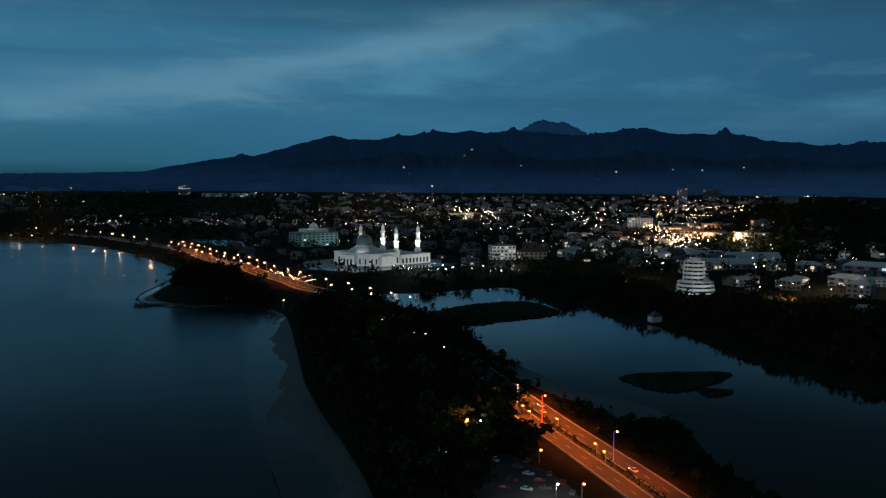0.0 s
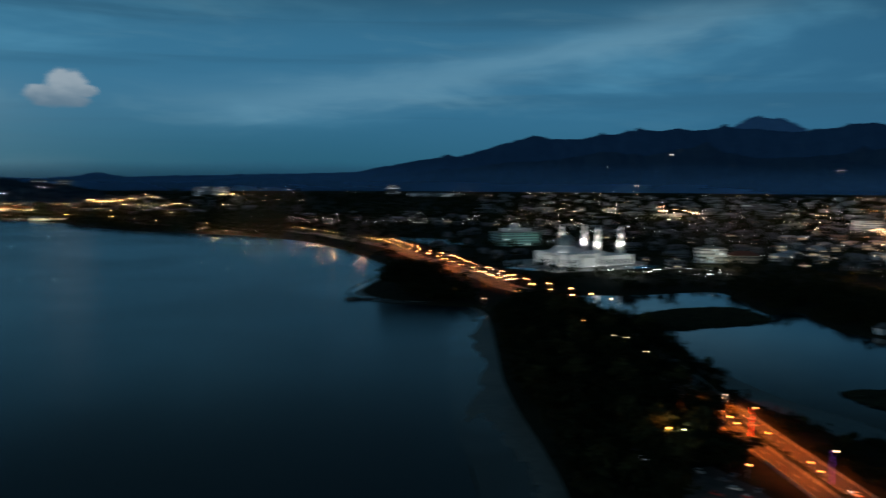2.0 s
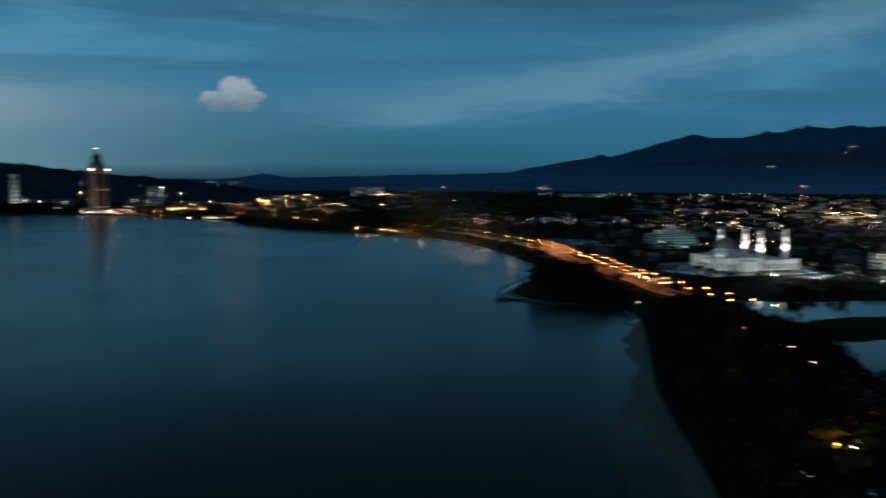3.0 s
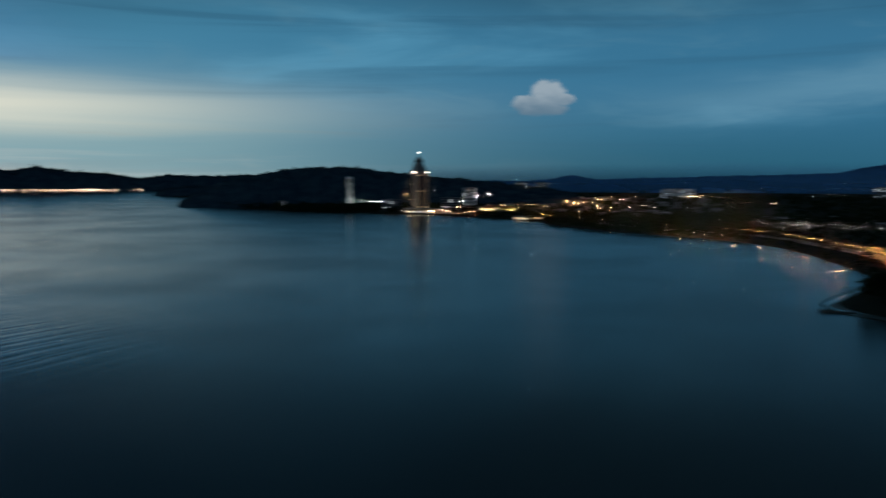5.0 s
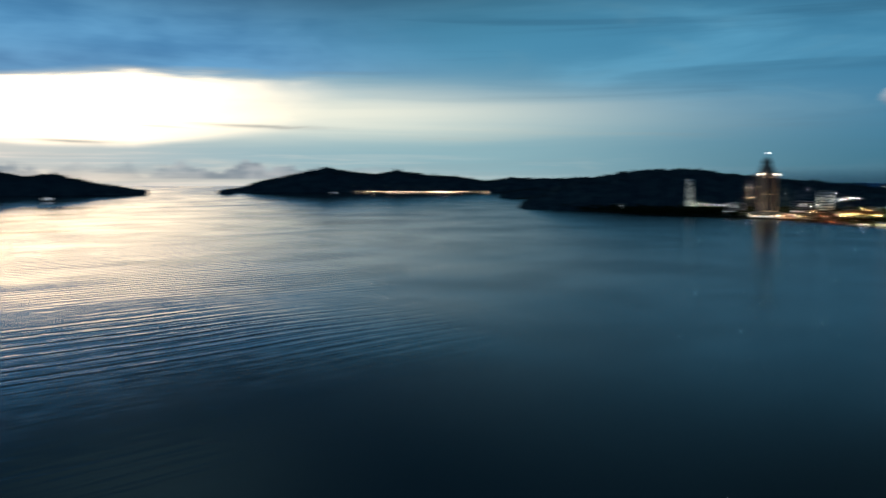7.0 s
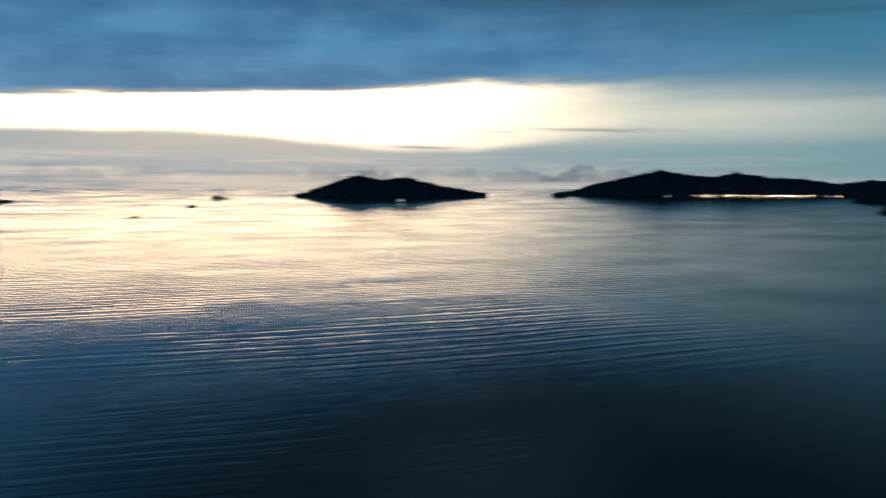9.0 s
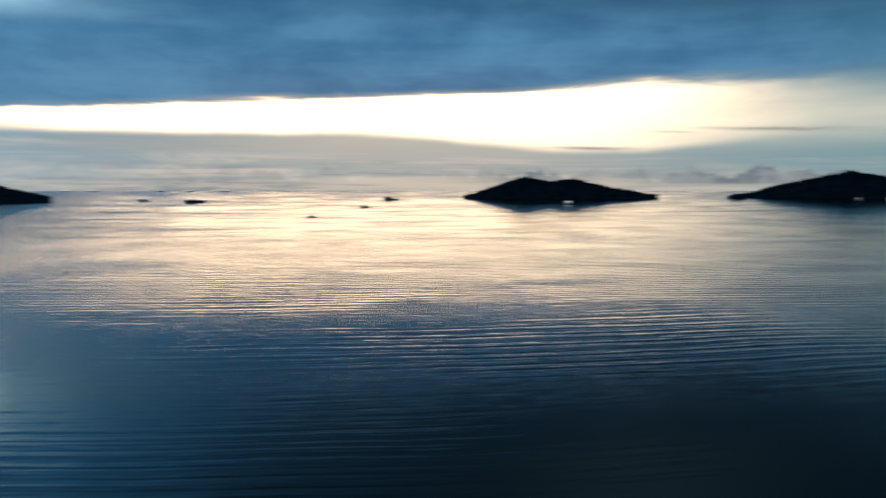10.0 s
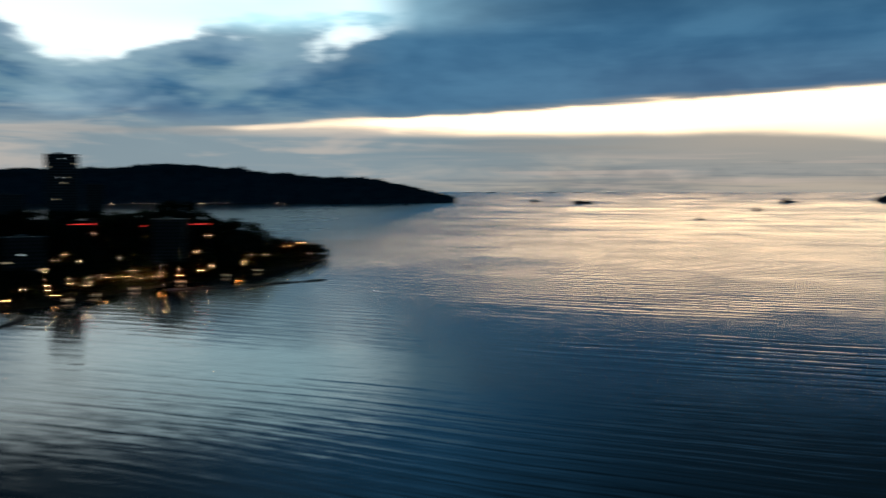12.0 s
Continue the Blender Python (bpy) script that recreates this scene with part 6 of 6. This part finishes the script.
for args in (("apartment_tower", "dark high apartment tower with few lit windows", 148.7, 1400, 0, 46, 26, 152, 38, 15, DIM, 0.03),
             ("apartment_tower", "dark high apartment tower with few lit windows", 146.9, 1480, 0, 30, 24, 108, 28, 5, DIM, 0.02),
             ("apartment_tower", "dark apartment tower behind the trees", 151.6, 1400, 0, 40, 24, 92, 24, 6, DIM, 0.015),
             ("hotel_block", "dim greenish hotel block among trees", 142.5, 1040, -14, 34, 18, 54, 14, 6, DUSKY, 0.03),
             ("hotel_block", "dark slab block on the waterfront", 150.9, 1000, 0, 40, 16, 44, 11, 6, DUSKY, 0.05)):
    n, lab, az, dist, turn, w, d, h, fl, bay, mt, lit = args
    block(n, lab, "building", put(az, dist, turn), w, d, h, fl, bay, mt, lit=lit, seed=int(dist), dark=DARK)
for az, dist, w, up in ((147.6, 1050, 24, 58), (140.6, 1060, 22, 56), (144.0, 1050, 6, 55)):
    p, k = site(az, dist)
    z = ground_at(p.x, p.y)
    sign = thing("neon_sign", "long red neon sign on a dark frame", "sign", pose(p.x, p.y, z, 0, 0, az), "red signs")
    for x in (-w / 2 + 0.5, w / 2 - 0.5):
        part("post", box(B(), x - 0.3, x + 0.3, -0.3, 0.3, -1, up - z + 0.5), DARK, sign)
    part("tube", box(B(), -w / 2, w / 2, -0.5, 0.0, up - z - 0.22, up - z + 0.22, 0.08), RED, sign)
SHORE = [(p.x, p.y) for p in curve_points([(-372, -700), (-405, -695), (-480, -722), (-555, -736), (-640, -752), (-722, -768), (-815, -806), (-920, -862)], 26)]
rng = random.Random(91)
shore_lamp = street_lamp(5, 0.5, glow("shore_lamp", (1.0, 0.44, 0.15), 48.0), "warm lamp on the headland waterfront", "waterfront lamps", pose(*SHORE[0], 1.0), 0.8)
for i, (x, y) in enumerate(SHORE[1:]):
    if i % 3 == 2:
        continue
    copy_thing(shore_lamp, pose(x + rng.uniform(-12, 4), y - rng.uniform(0, 30), max(0.6, ground_at(x, y - 10)), 0, 0, rng.uniform(0, 360)) @ Matrix.Scale(rng.uniform(0.8, 1.3), 4))
plant(lamp_kind(glow("headland_lamp", (1.0, 0.58, 0.28), 62.0), "warm lamp on a tall post among the headland's trees", "headland lamps", 12.0, 1.15),
      [(151.32, -3.65), (148.69, -3.97), (147.9, -4.42), (147.2, -2.69), (143.96, -3.0), (140.19, -2.95), (140.64, -4.0), (140.99, -4.03), (137.61, -4.24), (137.18, -4.21), (136.52, -4.26), (133.95, -4.37),
       (133.51, -4.26), (141.01, -4.79), (140.06, -4.93), (140.66, -5.2), (137.98, -4.75), (137.91, -4.94), (141.88, -5.1), (142.93, -5.25), (143.45, -5.48), (143.95, -5.29), (144.79, -5.08), (144.47, -5.63),
       (145.14, -5.43), (146.14, -5.5), (146.62, -5.3), (147.29, -5.66), (148.58, -5.78), (148.73, -5.46), (149.7, -6.07), (151.03, -5.97), (149.69, -5.83), (147.62, -5.86), (142.77, -6.05)], 12.0, 17.0, 1.3, 5)
lights("headland_lamps", scatter(random.Random(92), wedge(134.5, 152, 840, 1040), 22), WARM, "scattered warm lamps among the headland's trees", 15, 0.3, (10, 17))
kiosk = block("kiosk", "lit yellow kiosk at the water's edge", "kiosk", pose(-640, -738, 1.0, 0, 0, 140), 5, 3.5, 2.8, 1, 2, CREAM, "hip", ROOF_RED, 1.0, 9, "waterfront kiosks")
for x, y in ((-455, -702), (-505, -714), (-420, -688), (-570, -727), (-700, -752)):
    copy_thing(kiosk, pose(x, y, 0.8, 0, 0, 150))
for x, y in ((-645, -722), (-455, -690), (-530, -706)):
    lamp_light((x, y, 4.5), (1, 0.45, 0.12), 350, 0.5)


def breakwater(points, width, label, seed):
    r = random.Random(seed)
    root = thing("breakwater", label, "breakwater", Matrix())
    line = curve_points(points, 3.0)
    shapes = []
    for s in range(5):
        bm = B()
        bmesh.ops.create_icosphere(bm, subdivisions=1, radius=1.0)
        for v in bm.verts:
            v.co *= r.uniform(0.75, 1.2)
        me = bpy.data.meshes.new("boulder")
        bm.to_mesh(me)
        bm.free()
        me.materials.append(ROCK)
        shapes.append(me)
    for p in line:
        for k in range(3):
            ob = new("boulder", r.choice(shapes))
            ob.parent = root
            s = r.uniform(1.1, 2.1)
            ob.matrix_basis = pose(p.x + r.gauss(0, width), p.y + r.gauss(0, width), r.uniform(-0.6, 0.5), r.uniform(0, 360), r.uniform(0, 360), 0) @ Matrix.Diagonal((s * 1.3, s, s * 0.8, 1))
    return root


breakwater([(-527, -690), (-560, -668), (-602, -652), (-640, -640), (-677, -628)], 1.6, "low dark boulder breakwater in the calm bay", 3)
breakwater([(-352, -640), (-330, -612), (-300, -600)], 1.4, "low dark boulder spit off the headland", 4)
breakwater([(-215, 664), (-226, 660), (-236, 657)], 1.2, "short dark boulder spit off the point", 5)
p, k = site(127.1, 4881)
bm = B()
bmesh.ops.create_icosphere(bm, subdivisions=3, radius=1.0)
for v in bm.verts:
    v.co *= 1 + 0.35 * noise.fractal(v.co * 2.0, 1.0, 2.0, 4)
    v.co = Vector((v.co.x * 22, v.co.y * 16, v.co.z * 17 + 2))
tagged(part("sea_rock", bm, FOREST, at=Matrix.Translation(p) @ Matrix.Scale(k, 4)), "small overgrown rock islet in the strait", "rock")
p, k = site(80.35, 7400)
bm = B()
bmesh.ops.create_icosphere(bm, subdivisions=3, radius=1.0)
for v in bm.verts:
    v.co *= 1 + 0.3 * noise.fractal(v.co * 2.0, 1.0, 2.0, 4)
    v.co = Vector((v.co.x * 75, v.co.y * 50, v.co.z * 32 + 2))
tagged(part("sea_rock", bm, FOREST, at=Matrix.Translation(p) @ Matrix.Scale(k, 4) @ Matrix.Rotation(radians(80), 4, "Z")), "small overgrown rock islet beside the island", "rock")

# ---- boats ----
def boat(az, dist, length, turn, label, lit=0.0, high=1.0):
    p, k = site(az, dist)
    root = thing("boat", label, "boat", pose(p.x, p.y, p.z, 0, 0, az + turn) @ Matrix.Scale(k * length / 20, 4), "boats at anchor")
    bm = B()
    rings = []
    for x, w, s in ((-10, 1.6, 1.5), (-7, 2.4, 1.3), (0, 2.7, 1.2), (6, 2.0, 1.5), (9, 0.8, 2.0), (10.4, 0.1, 2.3)):
        rings.append([bm.verts.new(q) for q in ((x, -w, s), (x, -w * 0.7, -0.8), (x, w * 0.7, -0.8), (x, w, s))])
    for a, b in zip(rings, rings[1:]):
        for i in range(3):
            bm.faces.new((a[i], a[i + 1], b[i + 1], b[i]))
        bm.faces.new((a[3], a[0], b[0], b[3]))
    bm.faces.new(rings[0])
    part("hull", bm, DARK, root, "dark hull")
    bm = B()
    box(bm, -7.5, 1.5, -1.9, 1.9, 1.2, 1.2 + 2.3 * high, 0.15)
    box(bm, -5, 0, -1.5, 1.5, 1.15 + 2.3 * high, 1.2 + 3.9 * high, 0.15)
    # boats without lamps: the backlit silhouette is put into the deckhouse colour
    cab = part("cabin", bm, WHITE if lit else DIM, root, "white deckhouse" if lit else "deckhouse darkened to a silhouette")
    for i in range(4):
        part("window", box(B(), -6.8 + i * 2, -5.6 + i * 2, -1.98, 1.98, 1.9, 2.7), WINDOW_COOL if lit else GLASS_DARK, cab)
    part("mast", lathe(B(), [(0.12, 1.1 + 3.9 * high), (0.05, 4.5 + 4 * high)], 6, -3, 0), STEEL, root)
    if lit:
        part("deck_lamp", box(B(), -8, 3, -2.05, 2.05, 1.3 + 2.2 * high, 1.55 + 2.2 * high), glow("deck_light", (0.95, 1, 1), lit), root, "row of white deck lamps")
    return root


boat(118.6, 5991, 62, 8, "small dark coaster lying off the islands")
boat(115.5, 5474, 125, 4, "long low dark barge at anchor", 0.0, 0.35)
boat(108.0, 2757, 26, 12, "small dark fishing boat on the bright water")
boat(104.5, 3998, 46, 8, "dark low fishing boat at anchor")
boat(102.8, 6252, 100, 6, "dark freighter with a deckhouse darkened to a silhouette")
boat(90.9, 4697, 70, 4, "white passenger ferry with lit decks", 1.2, 1.3)
boat(73.4, 6900, 46, 8, "ferry with white lamps crossing the bay", 1.5, 1.2)
boat(123.2, 1070, 8, 60, "little dark dinghy on the calm bay")
boat(129.2, 816, 5, 60, "little pale dinghy with a lamp", 2.0)
rng = random.Random(8)
for az in (123.1, 121.6, 117.5, 115.8, 113.6):
    boat(az, 15500, 120, 3, "far lit ship on the sea horizon", 2.0, 0.5)

# ---- park corner and lagoon details ----
for x, y, mat, lab in ((-39, 549, SODIUM, "orange"), (-33, 548, SODIUM, "orange"), (9.5, 318, SODIUM, "orange"), (14.7, 317, PARK, "white"), (14.1, 304, PARK, "white"), (18.7, 302, PARK, "white"), (34.7, 250, PARK, "white"),
                       (-10, 500, PARK, "white"), (-17, 502, PARK, "white"), (7, 442, PARK, "white"), (11, 428, PARK, "white"), (14.5, 410, PARK, "white"), (1, 461, PARK, "white"), (-120, 640, PARK, "pale"), (-102, 686, SODIUM, "orange"), (-131, 769, SODIUM, "orange")):
    street_lamp(7.0, 0.4, mat, lab + " park lamp on a thin pole between the trees", "park lamps", pose(x, y, ground_at(x, y), 0, 0, 0), 0.45)
lamp_light((9.5, 317, 8.5), (1, 0.4, 0.1), 1800)
lamp_light((14.7, 316, 8.5), (0.9, 1, 0.7), 900)
lamp_light((34.7, 250, 8.5), (1, 0.95, 0.8), 2500)
lamp_light((-36, 547, 8.5), (1, 0.4, 0.1), 1500)
block("beach_hut", "small hut with a pale roof between the trees", "hut", pose(2.8, 301, 2.1, 0, 0, 30), 8, 6, 3, 1, 2, CREAM, "hip", ROOF_GREY, 0.3, 4)


def reeds(name, poly, n, label, seed):
    r = random.Random(seed)
    verts, faces = [], []
    for x, y, z in scatter(r, poly, n):
        a, s = r.random() * 6.28, r.uniform(0.7, 1.6)
        k = len(verts)
        c, d = math.cos(a) * s, math.sin(a) * s
        verts += [(x - c, y - d, z - 0.3), (x + c, y + d, z - 0.3), (x + c * 1.3, y + d * 1.3, z + r.uniform(0.4, 1.3)), (x - c * 1.2, y - d * 1.2, z + r.uniform(0.4, 1.3))]
        faces.append((k, k + 1, k + 2, k + 3))
    return tagged(new(name, mesh_from(name, verts, faces, GRASS)), label, "reeds", kind="stuff")


for i, isle in enumerate(ISLES):
    reeds("reeds", isle, (2600, 1400, 200)[i], "dark reeds covering the lagoon islet", 40 + i)
tagged(strip("bank", [(100, 350), (88, 376), (65, 405), (47, 440), (31, 484)], [(75, 344), (63, 368), (46, 397), (33, 436), (22, 482)], 0.25, SAND, "bare muddy bank of the lagoon", "bank", 40, 5), kind="structure")
